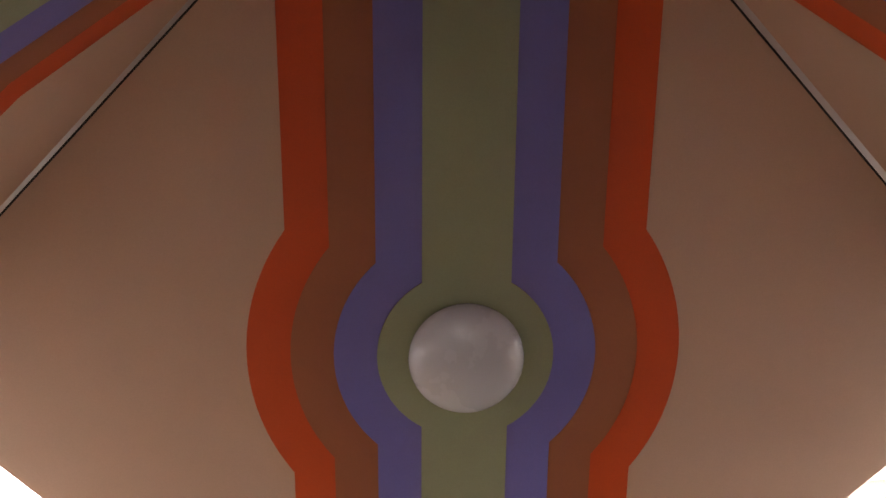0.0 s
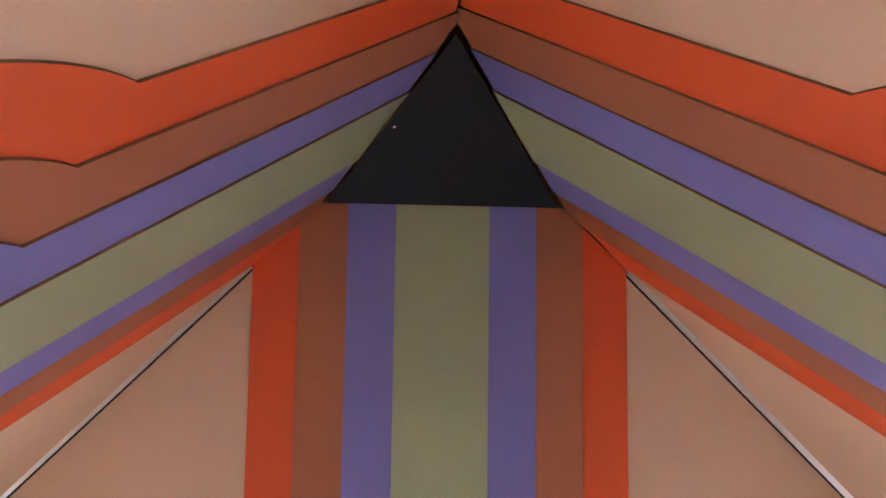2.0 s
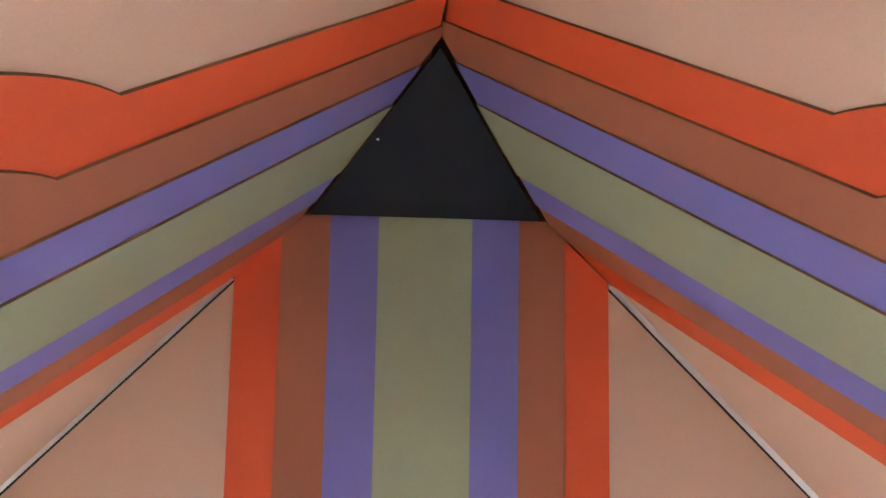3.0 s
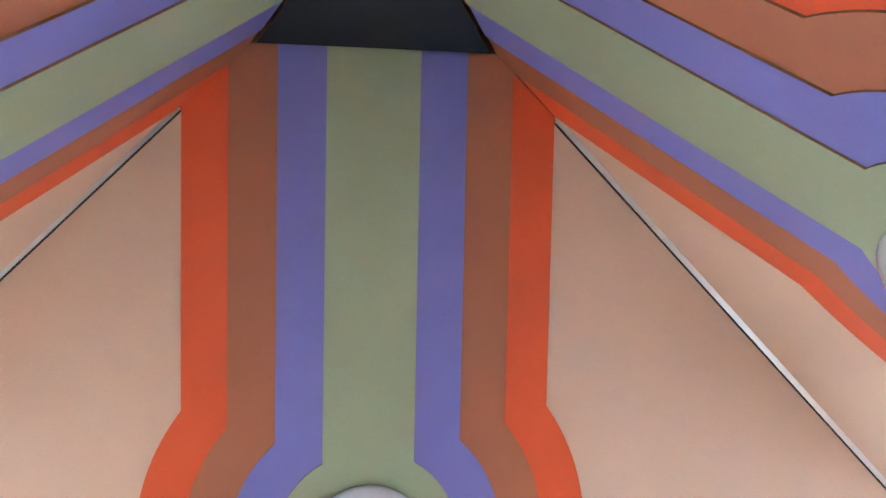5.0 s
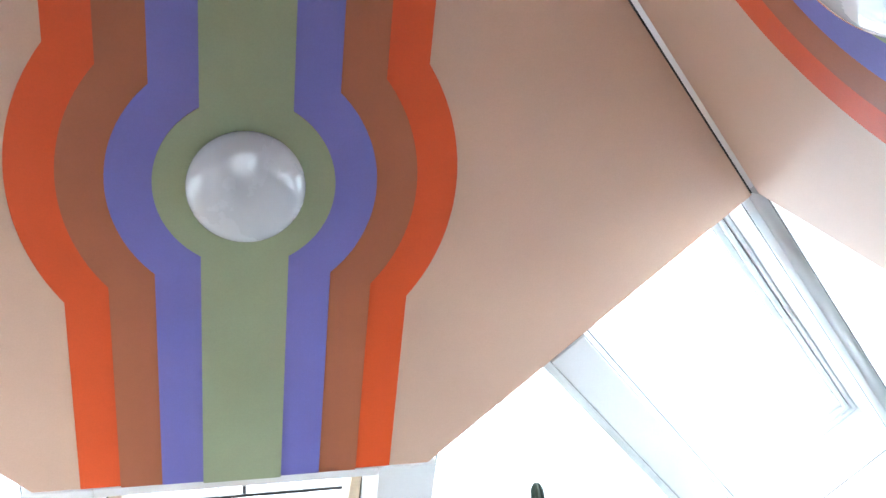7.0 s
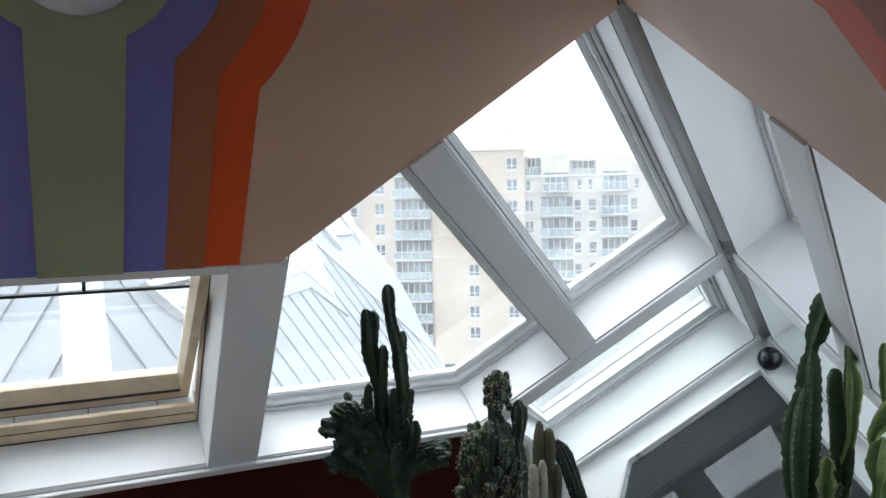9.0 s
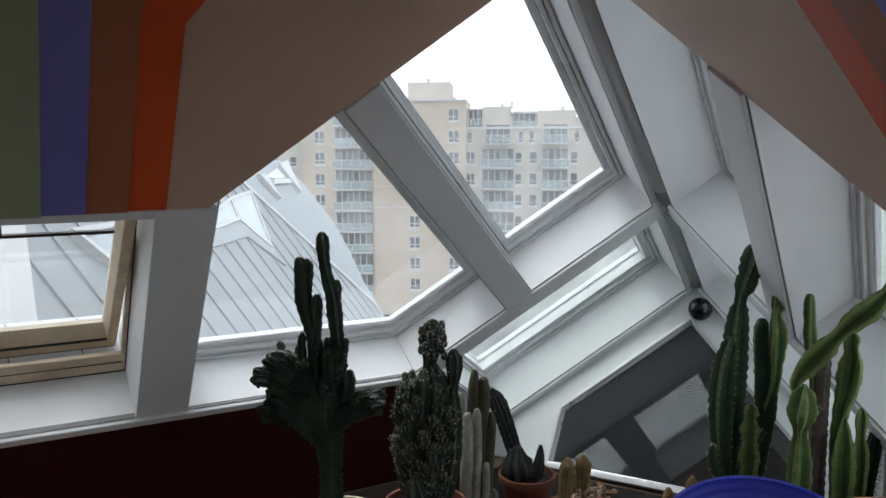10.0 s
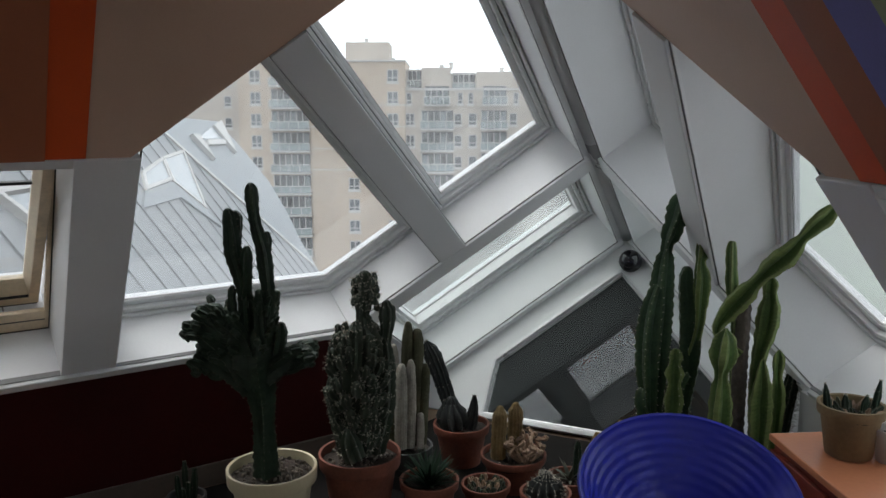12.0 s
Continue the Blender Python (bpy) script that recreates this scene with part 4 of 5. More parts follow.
stem(p, DARKGREEN, 5, 0.2, [(-0.12, 0.03, 1.253, 0.021), (-0.114, 0.03, 1.324, 0.025), (-0.113, 0.03, 1.362, 0.024), (-0.115, 0.03, 1.376, 0.017)], spines=DARKSPINE, length=0.010)
stem(p, DARKGREEN, 5, 0.2, [(-0.081, -0.01, 1.04, 0.024), (-0.071, -0.01, 1.111, 0.025), (-0.068, -0.01, 1.182, 0.026), (-0.064, -0.01, 1.224, 0.024), (-0.064, -0.01, 1.236, 0.017)], spines=DARKSPINE, length=0.010)
stem(p, DARKGREEN, 5, 0.2, [(-0.135, 0, 0.945, 0.021), (-0.137, 0, 1.016, 0.019), (-0.138, 0, 1.045, 0.015), (-0.135, 0, 1.068, 0.019), (-0.134, 0, 1.078, 0.012)], spines=DARKSPINE, length=0.010)
stem(p, DARKGREEN, 5, 0.2, [(-0.012, -0.02, 0.851, 0.033), (-0.015, -0.02, 0.969, 0.031), (-0.02, -0.02, 1.028, 0.026), (-0.021, -0.02, 1.059, 0.019)], spines=DARKSPINE, length=0.010)
stem(p, DARKGREEN, 5, 0.2, [(0.029, 0, 0.756, 0.028), (0.046, 0, 0.827, 0.028), (0.055, 0, 0.886, 0.03), (0.056, 0, 0.915, 0.024)], spines=DARKSPINE, length=0.010)
stem(p, DARKGREEN, 5, 0.2, [(-0.009, 0, 0.709, 0.052), (0.059, 0, 0.761, 0.043), (0.117, 0, 0.799, 0.04), (0.161, 0, 0.813, 0.028)], spines=DARKSPINE, length=0.010)
stem(p, DARKGREEN, 5, 0.2, [(-0.08, 0, 0.709, 0.066), (-0.158, 0, 0.827, 0.057), (-0.227, 0, 0.886, 0.047), (-0.281, 0, 0.922, 0.031)], spines=DARKSPINE, length=0.010)
stem(p, DARKGREEN, 5, 0.2, [(-0.07, 0, 0.662, 0.057), (-0.162, 0, 0.733, 0.047), (-0.225, 0, 0.775, 0.04), (-0.262, 0, 0.792, 0.028)], spines=DARKSPINE, length=0.010)
stem(p, DARKGREEN, 5, 0.2, [(-0.054, 0, 0.756, 0.081), (-0.109, 0, 0.898, 0.062), (-0.154, 0, 0.945, 0.043), (-0.199, 0, 0.981, 0.026)], spines=DARKSPINE, length=0.010)
# the crest's lobes, each a clump of blunt lumps
for cx, cz, spread, count in ((-0.295, 0.917, 0.019, 9), (-0.282, 0.886, 0.017, 7), (-0.26, 0.957, 0.022, 9), (-0.223, 0.981, 0.022, 8), (-0.22, 1.009, 0.014, 4), (-0.184, 0.957, 0.024, 9), (-0.266, 0.822, 0.019, 8), (-0.272, 0.775, 0.019, 8), (-0.24, 0.744, 0.022, 8), (-0.207, 0.792, 0.024, 8), (-0.152, 0.993, 0.022, 7), (-0.107, 0.945, 0.029, 9), (-0.017, 0.993, 0.022, 7), (0.015, 1.016, 0.019, 6), (0.019, 0.945, 0.019, 6), (-0.002, 0.886, 0.024, 8), (0.095, 0.822, 0.019, 8), (0.129, 0.841, 0.017, 7), (0.161, 0.822, 0.017, 8), (0.172, 0.794, 0.014, 6), (0.123, 0.775, 0.019, 8), (0.077, 0.785, 0.022, 7), (-0.168, 0.874, 0.031, 9), (-0.099, 0.827, 0.034, 10), (-0.04, 0.803, 0.034, 10)):
    stem(p, DARKGREEN, 5, 0.16, [(-0.045, 0, 0.70, 0.044), ((cx - 0.05) * 0.5, 0, 0.45 * cz + 0.41, 0.036), (cx * 0.85 - 0.007, 0, cz - 0.03, 0.027), (cx, 0, cz - 0.01, 0.018)], "branch")
    for i in range(count):
        x, y, z = cx + rnd.gauss(0, spread * 0.7), rnd.choice((-1, 1)) * (0.02 + abs(rnd.gauss(0, 0.025))), cz - 0.01 + rnd.gauss(0, spread * 0.8)
        out = Vector((x + 0.06, y * 1.5, 0.06 + abs(z - 0.85) * 0.6)).normalized() * rnd.uniform(0.012, 0.030)
        q = rnd.uniform(0.012, 0.023)
        stem(p, DARKGREEN, 5, 0.22, [(x, y, z, q * 0.8), (x + out.x * 0.6, y + out.y * 0.6, z + out.z * 0.6, q), (x + out.x, y + out.y, z + out.z, q * 0.8)], "knob")

# knobbly clump in a terracotta pot
p = plant_at(1.575, 1.681, "grey-green knobbly cactus clump in a terracotta pot")
pot(p, TERRA, 0.363, 0.308, label="terracotta pot", pebbles=60)
stem(p, GREYGREEN, 7, 0.15, [(0.031, 0, 0.754, 0.05), (0.026, 0, 0.867, 0.033), (0.023, 0, 0.916, 0.028), (0.031, 0, 0.992, 0.04), (0.038, 0, 1.054, 0.045), (0.036, 0, 1.087, 0.03)], spines=SPINE, length=0.016)
stem(p, GREYGREEN, 7, 0.15, [(0.111, 0, 0.754, 0.03), (0.126, 0, 0.841, 0.025), (0.131, 0, 0.904, 0.035), (0.131, 0, 0.949, 0.035), (0.128, 0, 0.966, 0.022)], spines=SPINE, length=0.016)
stem(p, GREYGREEN, 7, 0.15, [(-0.074, 0.02, 0.579, 0.04), (-0.094, 0.02, 0.704, 0.04), (-0.099, 0.02, 0.766, 0.033), (-0.097, 0.02, 0.789, 0.02)], spines=SPINE, length=0.016)
stem(p, GREYGREEN, 7, 0.15, [(-0.012, -0.05, 0.704, 0.037), (-0.004, -0.05, 0.829, 0.04), (0.001, -0.05, 0.874, 0.03), (0.001, -0.05, 0.891, 0.018)], spines=SPINE, length=0.016)
stem(p, GREYGREEN, 7, 0.15, [(0.007, 0, 0.312, 0.07), (-0.012, 0, 0.508, 0.08), (-0.03, 0, 0.704, 0.075), (-0.042, 0, 0.778, 0.035)], spines=SPINE, length=0.014)
stem(p, GREYGREEN, 7, 0.15, [(0.032, 0, 0.312, 0.070), (0.045, 0, 0.557, 0.080), (0.045, 0, 0.803, 0.070), (0.032, 0, 0.889, 0.037)], spines=SPINE, length=0.014)
stem(p, GREYGREEN, 7, 0.15, [(-0.042, 0, 0.312, 0.05), (-0.077, 0, 0.459, 0.05), (-0.092, 0, 0.582, 0.047), (-0.097, 0, 0.655, 0.03)], spines=SPINE, length=0.014)
stem(p, GREYGREEN, 7, 0.15, [(0.057, 0, 0.312, 0.055), (0.102, 0, 0.508, 0.055), (0.112, 0, 0.704, 0.05), (0.112, 0, 0.803, 0.032)], spines=SPINE, length=0.014)
stem(p, GREYGREEN, 7, 0.15, [(-0.005, -0.1, 0.312, 0.045), (-0.022, -0.1, 0.361, 0.045), (-0.032, -0.1, 0.405, 0.04), (-0.035, -0.1, 0.429, 0.022)], spines=SPINE, length=0.014)
for i in range(210):
    a = rnd.uniform(0, 6.28)
    z = rnd.uniform(0.36, 0.86)
    r0 = 0.075 + 0.052 * math.sin(min(1.0, (z - 0.32) * 3.4) * 1.57) - 0.06 * max(0.0, (z - 0.70) / 0.16)
    x, y = 0.002 + 0.03 * (0.6 - z) + r0 * math.cos(a), r0 * math.sin(a) * 0.85
    q = rnd.uniform(0.012, 0.024)
    l = rnd.uniform(0.014, 0.034)
    stem(p, GREYGREEN, 6, 0.12, [(x * 0.86, y * 0.86, z - l, q * 0.7), (x * 1.02, y * 1.02, z, q * 1.1), (x * 1.08, y * 1.08, z + l * 0.7, q * 0.85)], "knob", spines=SPINE, length=0.016, every=4)

for i in range(22):       # the head is lumpy too, with woolly tips
    a, z = i * 2.4, 0.955 + 0.135 * i / 22
    q = 0.044 - 0.016 * max(0.0, (z - 1.05) / 0.05)
    x, y = 0.037 + q * math.cos(a), q * math.sin(a)
    stem(p, GREYGREEN, 5, 0.10, [(x, y, z - 0.012, 0.011), (x + 0.006 * math.cos(a), y, z, 0.016), (x + 0.006 * math.cos(a), y, z + 0.016, 0.010)], "knob", spines=SPINE, length=0.016, every=3)

# felted white columns
p = plant_at(1.912, 1.841, "cluster of white felted column cacti in a dark pot")
pot(p, DARKPOT, 0.258, 0.206, label="dark plastic pot")
stem(p, OLIVE, 16, 0.03, [(-0.003, 0, 0.207, 0.024), (0.003, 0, 0.501, 0.027), (0.011, 0, 0.716, 0.027), (0.014, 0, 0.796, 0.016)])
stem(p, OLIVE, 16, 0.03, [(0.041, 0, 0.207, 0.024), (0.052, 0, 0.475, 0.027), (0.06, 0, 0.689, 0.027), (0.057, 0, 0.756, 0.022)])
stem(p, FELT, 16, 0.03, [(-0.041, 0, 0.207, 0.022), (-0.049, 0, 0.448, 0.022), (-0.054, 0, 0.635, 0.022), (-0.054, 0, 0.689, 0.014)])
stem(p, FELT, 16, 0.03, [(-0.024, -0.05, 0.207, 0.03), (-0.019, -0.05, 0.394, 0.03), (-0.016, -0.05, 0.555, 0.027), (-0.016, -0.05, 0.603, 0.019)])
stem(p, FELT, 16, 0.03, [(0.019, -0.04, 0.207, 0.024), (0.027, -0.04, 0.394, 0.024), (0.027, -0.04, 0.582, 0.022), (0.027, -0.04, 0.625, 0.014)])
stem(p, OLIVE, 16, 0.03, [(0.073, 0, 0.207, 0.024), (0.084, 0, 0.394, 0.024), (0.092, 0, 0.555, 0.024), (0.092, 0, 0.595, 0.014)])
stem(p, OLIVE, 16, 0.03, [(-0.068, 0, 0.207, 0.024), (-0.073, 0, 0.394, 0.027), (-0.073, 0, 0.555, 0.024), (-0.073, 0, 0.603, 0.014)])
stem(p, FELT, 16, 0.03, [(0.068, -0.05, 0.207, 0.016), (0.071, -0.05, 0.287, 0.019), (0.071, -0.05, 0.367, 0.016)])
stem(p, OLIVE, 16, 0.03, [(-0.095, -0.05, 0.207, 0.016), (-0.098, -0.05, 0.274, 0.019), (-0.098, -0.05, 0.346, 0.016)])

p = plant_at(2.353, 2.068, "leaning grey ribbed column cactus in a clay pot")
pot(p, TERRA, 0.20, 0.15)
stem(p, GREYSKIN, 12, 0.12, [(0, 0, 0.153, 0.036), (-0.03, 0, 0.257, 0.039), (-0.072, 0, 0.391, 0.042), (-0.115, 0, 0.51, 0.045), (-0.139, 0, 0.564, 0.033), (-0.148, 0, 0.588, 0.012)], spines=SPINE, length=0.008)

p = plant_at(2.277, 1.900, "squat dark cactus with upright fingers in a terracotta pot")
pot(p, TERRA, 0.289, 0.216, label="terracotta pot")
stem(p, GREYSKIN, 9, 0.15, [(-0.035, 0, 0.194, 0.069), (-0.043, 0, 0.237, 0.078), (-0.049, 0, 0.279, 0.069), (-0.049, 0, 0.319, 0.035)], spines=DARKSPINE, length=0.010)
stem(p, GREYSKIN, 7, 0.15, [(0.04, 0, 0.188, 0.035), (0.052, 0, 0.237, 0.032), (0.063, 0, 0.302, 0.023), (0.066, 0, 0.351, 0.011)], spines=DARKSPINE, length=0.010)
stem(p, GREYSKIN, 7, 0.15, [(-0.063, 0, 0.237, 0.029), (-0.081, 0, 0.285, 0.026), (-0.084, 0, 0.322, 0.014)], spines=DARKSPINE, length=0.010)

p = plant_at(2.321, 1.530, "brown column cacti and a curly pale cactus in a clay bowl")
pot(p, TERRA, 0.316, 0.174, label="shallow clay bowl", pebbles=40)
stem(p, OCHRE, 14, 0.04, [(-0.073, 0, 0.148, 0.035), (-0.07, 0, 0.268, 0.035), (-0.065, 0, 0.361, 0.035), (-0.065, 0, 0.39, 0.019)])
stem(p, OCHRE, 14, 0.04, [(0.008, 0.06, 0.148, 0.035), (0.011, 0.06, 0.268, 0.035), (0.013, 0.06, 0.358, 0.035), (0.013, 0.06, 0.385, 0.019)])
for i in range(20):
    a, q = i * 2.4, 0.022 + 0.062 * math.sqrt(i / 20)
    x, y = q * math.cos(a), q * math.sin(a)
    z = 0.285 - 0.9 * (q - 0.022) + rnd.uniform(-0.025, 0.02)
    bx, by = rnd.uniform(-0.03, 0.03), rnd.uniform(-0.03, 0.03)
    stem(p, CORAL, 5, 0.15, [(0.055 + x * 0.35, -0.03 + y * 0.35, 0.14, 0.007), (0.055 + x * 0.9 + bx, -0.03 + y * 0.9 + by, (z + 0.14) / 2, 0.007), (0.055 + x * 1.1 - bx * 0.5, -0.03 + y - by * 0.5, z - 0.03, 0.008), (0.055 + x * 1.25 + bx, -0.03 + y * 1.2 + by, z - 0.004, 0.011), (0.055 + x * 1.2 + bx, -0.03 + y * 1.15 + by, z + 0.004, 0.009)], "knob")


def rosette(plant, mat, z, count, length, width, spread, name="leaf"):
    """Stiff pointed leaves fanning from the middle."""
    for i in range(count):
        a = i * 2.4
        lift = 1.25 - spread * i / count
        l = length * rnd.uniform(0.8, 1.1)
        bm = bmesh.new()
        rows = []
        for k in range(7):
            t = k / 6
            r = l * t
            cx = r * math.cos(lift - 0.18 * t)
            cz = z + r * math.sin(lift - 0.18 * t)
            w = width * (1 - t) ** 0.7 * (0.75 + 0.9 * t * (1 - t))
            rows.append([bm.verts.new((cx * math.cos(a) - s * w * math.sin(a), cx * math.sin(a) + s * w * math.cos(a), cz + h)) for s, h in ((-1, 0.0), (0, -0.006 * (1 - t)), (1, 0.0), (0, 0.004 * (1 - t)))])
        for u, v in zip(rows, rows[1:]):
            for k in range(4):
                bm.faces.new((u[k], u[(k + 1) % 4], v[(k + 1) % 4], v[k]))
        bm.faces.new(rows[0])
        part(name, bm, mat, plant, smooth=True)


p = plant_at(1.810, 1.481, "dark green pointed aloe rosette in a terracotta pot", "aloe", "potted_aloe")
pot(p, TERRA, 0.262, 0.197, label="terracotta pot")
rosette(p, LEAF, 0.15, 64, 0.18, 0.013, 0.72)

p = plant_at(2.042, 1.377, "pale low succulents in a small clay pot", "succulent", "potted_succulent")
top = pot(p, TERRA, 0.221, 0.155, label="small clay pot", pebbles=50)
for i in range(34):
    a, q = rnd.uniform(0, 6.28), 0.085 * math.sqrt(rnd.random())
    x, y = q * math.cos(a), q * math.sin(a)
    stem(p, rnd.choice((CORAL, GREYGREEN, OLIVE)), 6, 0.2, [(x, y, top, 0.009), (x, y, top + 0.015, 0.013), (x * 1.1, y, top + 0.03, 0.008)], "knob")

p = plant_at(2.204, 1.162, "round spiny globe cactus in a clay pot")
top = pot(p, TERRA, 0.225, 0.158, label="small clay pot")
stem(p, GREYSKIN, 14, 0.12, [(0, 0, top - 0.01, 0.055), (0, 0, top + 0.03, 0.078), (0, 0, top + 0.065, 0.066), (0, 0, top + 0.088, 0.030)], spines=SPINE, length=0.02, every=1)

p = plant_at(2.406, 1.228, "small aloe and a dark finger cactus in a clay pot", "aloe", "potted_aloe")
pot(p, TERRA, 0.216, 0.151, label="small clay pot")
stem(p, DARKGREEN, 6, 0.15, [(0.028, 0, 0.137, 0.018), (0.031, 0, 0.213, 0.018), (0.033, 0, 0.289, 0.015), (0.033, 0, 0.309, 0.008)], spines=DARKSPINE)
rosette(p, GREYGREEN, 0.125, 16, 0.11, 0.013, 0.9)

p = plant_at(2.574, 1.164, "two brown velvety column cacti in a clay pot")
pot(p, TERRA, 0.20, 0.12, label="small clay pot")
stem(p, OCHRE, 14, 0.04, [(-0.057, 0, 0.094, 0.029), (-0.052, 0, 0.222, 0.029), (-0.047, 0, 0.304, 0.026), (-0.047, 0, 0.33, 0.013)])
stem(p, OCHRE, 14, 0.04, [(0.047, 0, 0.094, 0.031), (0.052, 0, 0.248, 0.031), (0.055, 0, 0.35, 0.029), (0.055, 0, 0.386, 0.013)])

p = plant_at(0.924, 2.080, "small cluster of dark finger cacti in a dark pot")
pot(p, DARKPOT, 0.173, 0.121)
for x, y, z in ((-0.035, 0.0, 0.20), (-0.008, 0.02, 0.26), (0.015, -0.02, 0.18), (0.038, 0.0, 0.235), (0.0, -0.04, 0.16)):
    stem(p, DARKGREEN, 6, 0.15, [(x * 0.8, y, 0.09, 0.012), (x, y, z * 0.75, 0.014), (x * 1.1, y, z, 0.010)], spines=DARKSPINE, length=0.008)

# branching spurges by the corner window
p = plant_at(2.700, 0.940, "tall dark green branching spurge with thorny ribs", "spurge", "potted_spurge")
pot(p, TERRA, 0.34, 0.29, label="terracotta pot")
stem(p, MIDGREEN, 5, 0.22, [(-0.057, 0, 0.245, 0.036), (-0.062, 0, 0.504, 0.046), (-0.054, 0, 0.646, 0.052), (-0.047, 0, 0.835, 0.055), (-0.042, 0, 0.976, 0.052), (-0.038, 0, 1.094, 0.046), (-0.033, 0, 1.165, 0.036), (-0.03, 0, 1.198, 0.024), (-0.026, 0, 1.228, 0.026), (-0.014, 0, 1.265, 0.041), (-0.002, 0, 1.305, 0.041), (0.013, 0, 1.35, 0.050), (0.020, 0, 1.38, 0.052), (0.024, 0, 1.395, 0.050)], spines=SPINE, length=0.008)
stem(p, MIDGREEN, 5, 0.22, [(-0.074, -0.03, 0.245, 0.031), (-0.086, -0.03, 0.551, 0.038), (-0.096, -0.03, 0.681, 0.046), (-0.098, -0.03, 0.815, 0.050), (-0.092, -0.03, 0.913, 0.046), (-0.082, -0.03, 0.985, 0.038), (-0.072, -0.03, 1.025, 0.032)], spines=SPINE, length=0.008)
stem(p, MIDGREEN, 4, 0.24, [(0.054, 0.05, 0.245, 0.031), (0.091, 0.03, 0.599, 0.044), (0.098, 0.03, 0.74, 0.057), (0.094, 0.03, 0.862, 0.055), (0.084, 0.04, 0.97, 0.047), (0.074, 0.05, 1.052, 0.036), (0.077, 0.05, 1.090, 0.031)], spines=SPINE, length=0.008)
stem(p, LIGHTGREEN, 3, 0.4, [(0.098, 0.01, 0.74, 0.020), (0.110, -0.02, 0.84, 0.020), (0.114, -0.03, 0.902, 0.022), (0.114, -0.03, 0.964, 0.028), (0.114, -0.03, 1.023, 0.036), (0.114, -0.03, 1.082, 0.036), (0.107, -0.03, 1.137, 0.024), (0.107, -0.03, 1.16, 0.02), (0.112, -0.03, 1.193, 0.03), (0.112, -0.03, 1.217, 0.028)], spines=SPINE, length=0.008)
stem(p, LIGHTGREEN, 3, 0.4, [(0.001, -0.1, 0.245, 0.024), (0.003, -0.1, 0.516, 0.034), (0.003, -0.1, 0.587, 0.038), (0.001, -0.1, 0.641, 0.024), (-0.001, -0.1, 0.688, 0.038), (-0.001, -0.1, 0.731, 0.022), (0.001, -0.1, 0.759, 0.026), (0.001, -0.1, 0.773, 0.024)], spines=SPINE, length=0.008)
stem(p, MIDGREEN, 4, 0.22, [(-0.013, 0, 0.386, 0.024), (0.023, 0, 0.551, 0.026), (0.052, 0, 0.622, 0.029), (0.068, 0, 0.641, 0.026)], spines=SPINE, length=0.008)
stem(p, MIDGREEN, 4, 0.22, [(-0.062, -0.05, 0.386, 0.024), (-0.105, -0.05, 0.492, 0.029), (-0.122, -0.05, 0.551, 0.029), (-0.124, -0.05, 0.58, 0.026)], spines=SPINE, length=0.008)

p = plant_at(2.750, 0.600, "fresh green winged spurge with one long leaning arm", "spurge", "potted_spurge")
pot(p, TERRA, 0.32, 0.27, label="terracotta pot")
stem(p, BARK, 5, 0.1, [(-0.004, 0.04, 0.239, 0.031), (-0.004, 0.04, 0.547, 0.031), (-0.004, 0.04, 0.768, 0.031), (0, 0.04, 0.988, 0.029), (0.004, 0.04, 1.055, 0.022)])
stem(p, LIGHTGREEN, 3, 0.4, [(-0.018, 0.06, 0.239, 0.016), (-0.022, 0.06, 0.812, 0.016), (-0.031, 0.06, 0.988, 0.016), (-0.045, 0.06, 1.077, 0.024), (-0.051, 0.06, 1.165, 0.021), (-0.054, 0.06, 1.22, 0.021), (-0.054, 0.06, 1.253, 0.015)], spines=DARKSPINE, length=0.006, every=3)
stem(p, LIGHTGREEN, 3, 0.5, [(-0.023, -0.030, 0.827, 0.015), (-0.107, 0.020, 0.900, 0.015), (-0.068, 0.018, 0.989, 0.034), (-0.023, -0.030, 1.077, 0.038), (0.011, -0.066, 1.138, 0.023), (0.044, -0.103, 1.198, 0.037), (0.084, -0.149, 1.259, 0.040), (0.114, -0.186, 1.316, 0.021), (0.141, -0.220, 1.369, 0.031), (0.167, -0.254, 1.409, 0.031), (0.180, -0.272, 1.433, 0.020), (0.188, -0.283, 1.441, 0.006)], spines=DARKSPINE, length=0.006, every=3)
stem(p, LIGHTGREEN, 3, 0.45, [(0.071, 0, 0.239, 0.022), (0.056, 0, 0.636, 0.025), (0.067, 0, 0.812, 0.030), (0.085, 0, 0.9, 0.040), (0.094, 0, 0.988, 0.044), (0.094, 0, 1.044, 0.030), (0.089, 0, 1.077, 0.025), (0.092, 0, 1.11, 0.028), (0.089, 0, 1.13, 0.011)], spines=DARKSPINE, length=0.006, every=3)
stem(p, LIGHTGREEN, 3, 0.42, [(-0.112, -0.05, 0.239, 0.033), (-0.107, -0.05, 0.547, 0.044), (-0.107, -0.05, 0.658, 0.040), (-0.107, -0.05, 0.75, 0.025), (-0.103, -0.05, 0.801, 0.051), (-0.1, -0.05, 0.867, 0.049), (-0.098, -0.05, 0.905, 0.033), (-0.098, -0.05, 0.927, 0.011)], spines=DARKSPINE, length=0.006, every=3)
stem(p, LIGHTGREEN, 3, 0.45, [(0.056, -0.06, 0.239, 0.018), (0.056, -0.06, 0.525, 0.037), (0.054, -0.06, 0.625, 0.042), (0.054, -0.06, 0.713, 0.031), (0.051, -0.06, 0.779, 0.016), (0.051, -0.06, 0.808, 0.007)], spines=DARKSPINE, length=0.006, every=3)
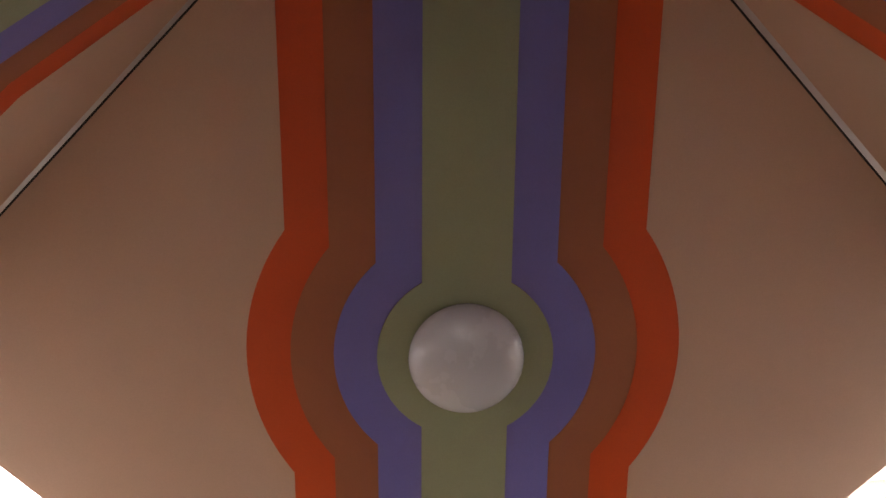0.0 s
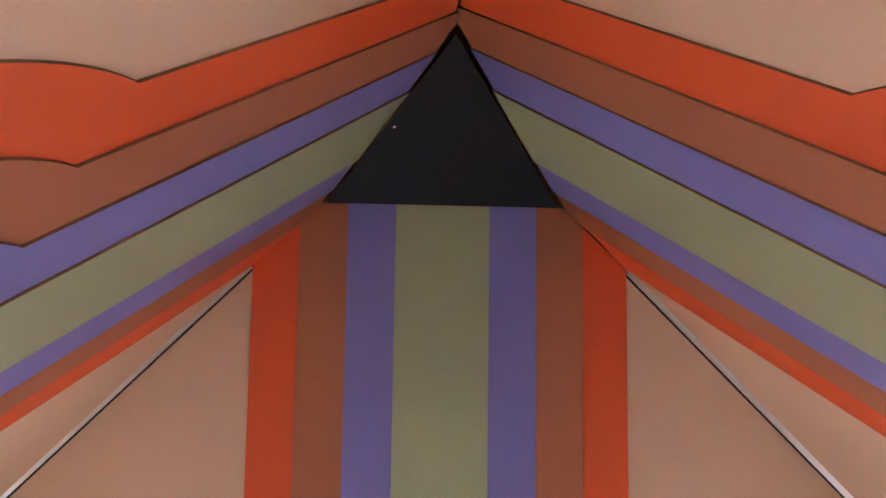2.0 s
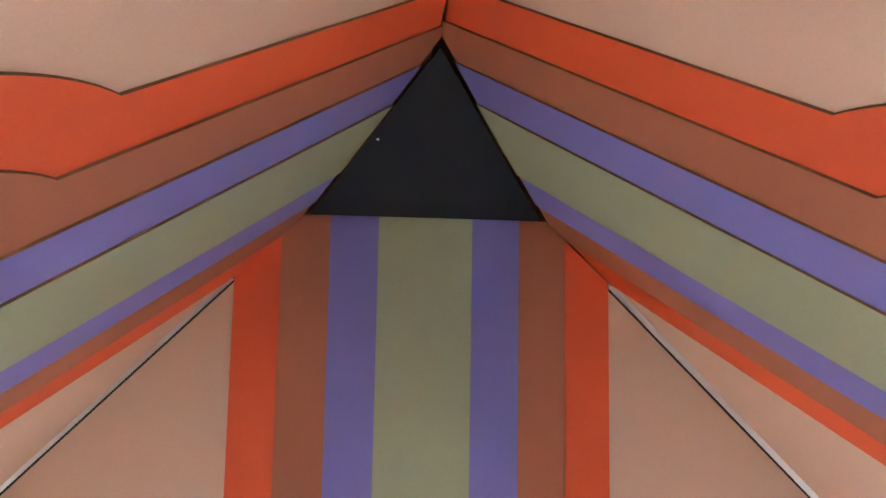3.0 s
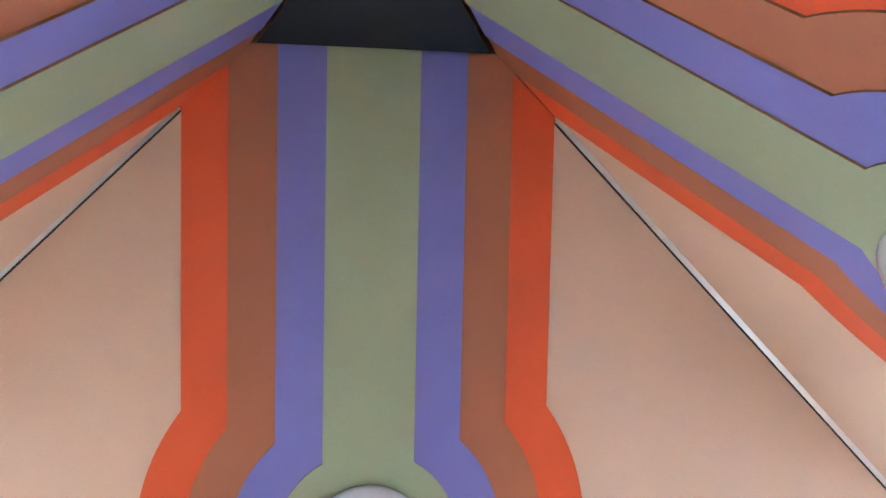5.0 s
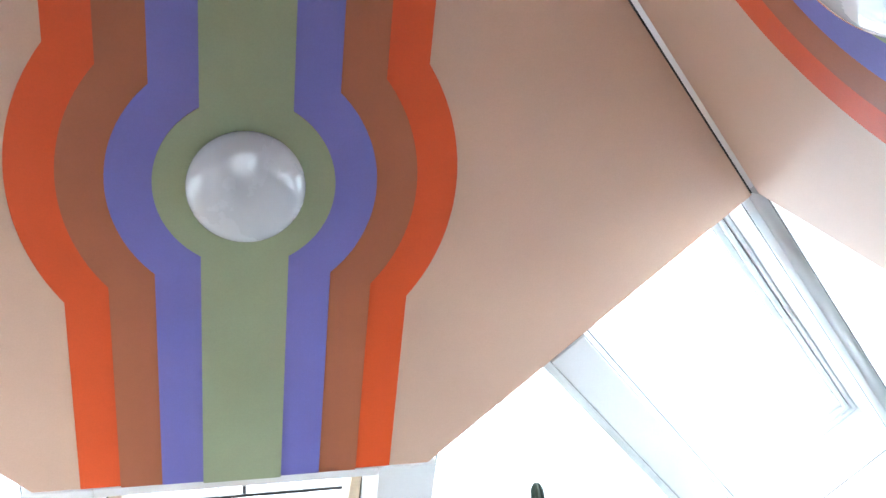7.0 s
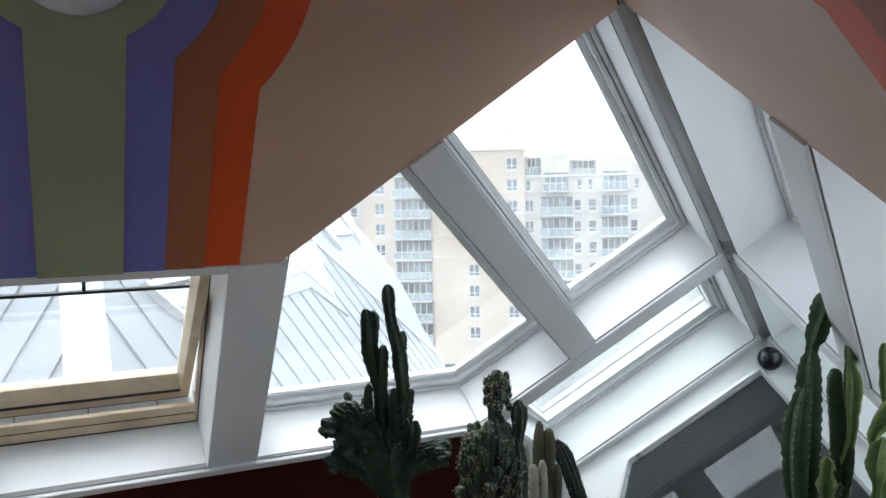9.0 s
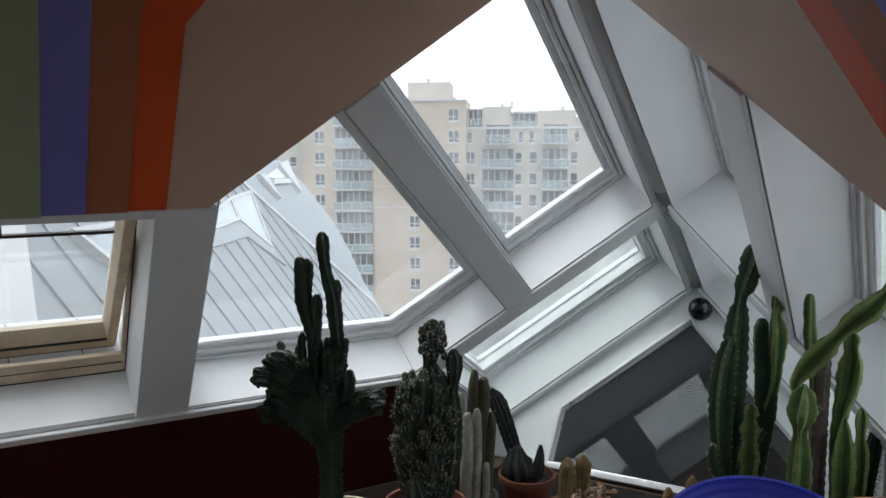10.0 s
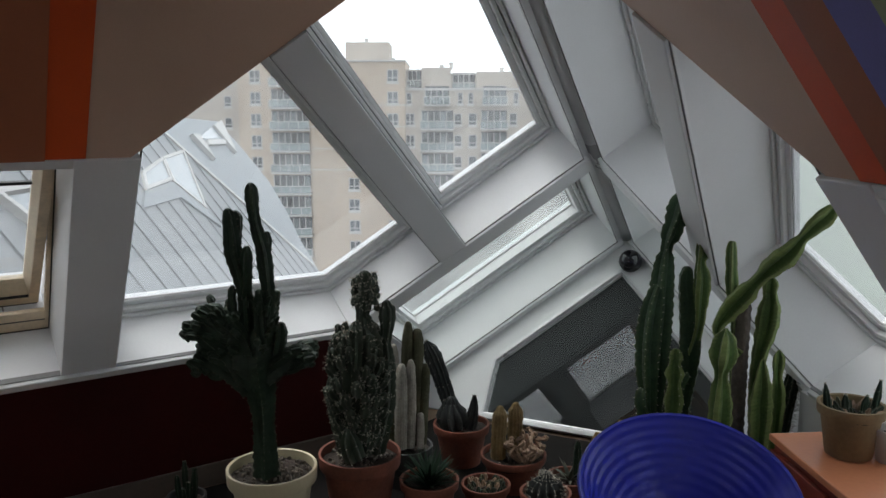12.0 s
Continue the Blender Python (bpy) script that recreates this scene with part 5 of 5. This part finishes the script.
stem(p, LIGHTGREEN, 3, 0.45, [(0.129, -0.02, 0.239, 0.015), (0.134, -0.02, 0.547, 0.024), (0.134, -0.02, 0.647, 0.028), (0.129, -0.02, 0.735, 0.015), (0.129, -0.02, 0.779, 0.022), (0.129, -0.02, 0.816, 0.018), (0.129, -0.02, 0.834, 0.007)], spines=DARKSPINE, length=0.006, every=3)

p = plant_at(3.055, 0.600, "dark spiny column cactus in a small pot")
pot(p, DARKPOT, 0.18, 0.15)
stem(p, DARKGREEN, 10, 0.12, [(-0.023, 0, 0.15, 0.026), (-0.012, 0, 0.40, 0.03), (0.002, 0, 0.54, 0.033), (0.016, 0, 0.63, 0.03), (0.021, 0, 0.672, 0.023), (0.023, 0, 0.69, 0.009)], spines=DARKSPINE, length=0.03, every=1)

# cabinet with an orange top against the low wall
cab = empty("cabinet", (0, 0, 0), "low cabinet with dark red sides and an orange top", "cabinet")
part("body", box((0.015, -1.185, 0.0), (0.39, -0.015, 0.622)), TABLE_SIDE, cab, "dark red sides", bevel=0.003)
part("top", box((0.0, -1.2, 0.624), (0.40, 0.0, 0.65)), TABLE, cab, "orange laminate top", bevel=0.004)
for i in range(3):
    d = part("door", box((-0.004, -1.17 + i * 0.39, 0.05), (0.012, -0.80 + i * 0.39, 0.60)), TABLE_SIDE, cab, bevel=0.003)
cab.matrix_world = pose(2.478, 0.290, 0, 0, 0, -30)

p = plant_at(2.530, 0.030, "spiky little succulents in an ochre clay pot on the cabinet", "succulent", "potted_succulent", z=0.65)
top = pot(p, TERRA_PALE, 0.214, 0.178, label="ochre clay pot")
for i in range(46):
    a, q = rnd.uniform(0, 6.28), 0.085 * math.sqrt(rnd.random())
    x, y, l = q * math.cos(a), q * math.sin(a), rnd.uniform(0.012, 0.034)
    stem(p, rnd.choice((GREYGREEN, GREYGREEN, OLIVE, CORAL)), 5, 0.2, [(x, y, top, 0.008), (x, y, top + l * 0.5, 0.009), (x * 1.15, y * 1.1, top + l, 0.004)], "knob")
for x, l in ((-0.085, 0.095), (0.082, 0.105), (-0.022, 0.06), (0.045, 0.055)):
    stem(p, DARKGREEN, 6, 0.15, [(x * 0.9, 0, top, 0.010), (x, 0, top + l * 0.55, 0.012), (x * 1.08, 0, top + l, 0.004)], "finger", spines=SPINE, length=0.006)
p = plant_at(2.585, -0.075, "small pale pot of dark soil on the cabinet", "flower pot", "potted_seedling", z=0.65)
pot(p, PALEPOT, 0.115, 0.115, label="pale grey pot")


def ribbed_bowl():
    """A deep plastic bowl, its inside stepped in rings, propped at a slant on a stool."""
    ob = empty("bowl", (0, 0, 0), "large blue plastic bowl with ribbed inside, tilted on a stool", "bowl")
    R = 0.295
    prof = [(0.001, 0.0), (0.12, 0.0), (0.128, 0.004)]
    for k in range(1, 10):
        t = k / 9
        prof.append((0.128 + (R - 0.135) * t ** 0.8, 0.004 + 0.175 * t))
    prof += [(R - 0.002, 0.180), (R, 0.186), (R - 0.004, 0.192), (R - 0.012, 0.190)]
    for k in range(64):
        t = 1 - k / 63
        wave = 0.0005 * math.sin(2 * math.pi * 8 * t)
        prof.append((0.118 + (R - 0.132) * t ** 0.8 - wave, 0.012 + 0.172 * t + wave))
    for q in (0.10, 0.08, 0.06, 0.04):
        prof += [(q, 0.011), (q - 0.004, 0.008), (q - 0.012, 0.008), (q - 0.016, 0.011)]
    prof += [(0.001, 0.010)]
    b = part("shell", lathe(prof, 72), BLUE, ob, smooth=True)
    return ob


bowl = ribbed_bowl()
bowl.matrix_world = pose(1.700, 0.032, 0.608, 0, 0, VIEW) @ pose(0, 0, 0, 22, 0, 0)
stool = empty("stool", (0, 0, 0), "round dark stool under the blue bowl", "stool")
part("seat", lathe([(0.001, 0.50), (0.15, 0.50), (0.16, 0.508), (0.16, 0.522), (0.15, 0.53), (0.001, 0.53)], 32), DARKPOT, stool, bevel=0.0)
part("post", lathe([(0.03, 0.02), (0.025, 0.1), (0.025, 0.50)], 16), DARKPOT, stool)
part("foot", lathe([(0.001, 0.0), (0.17, 0.0), (0.17, 0.012), (0.04, 0.03), (0.001, 0.03)], 32), DARKPOT, stool)
stool.matrix_world = pose(1.72, 0.05, 0)

for ob, m in PLACED:
    ob.matrix_world = m
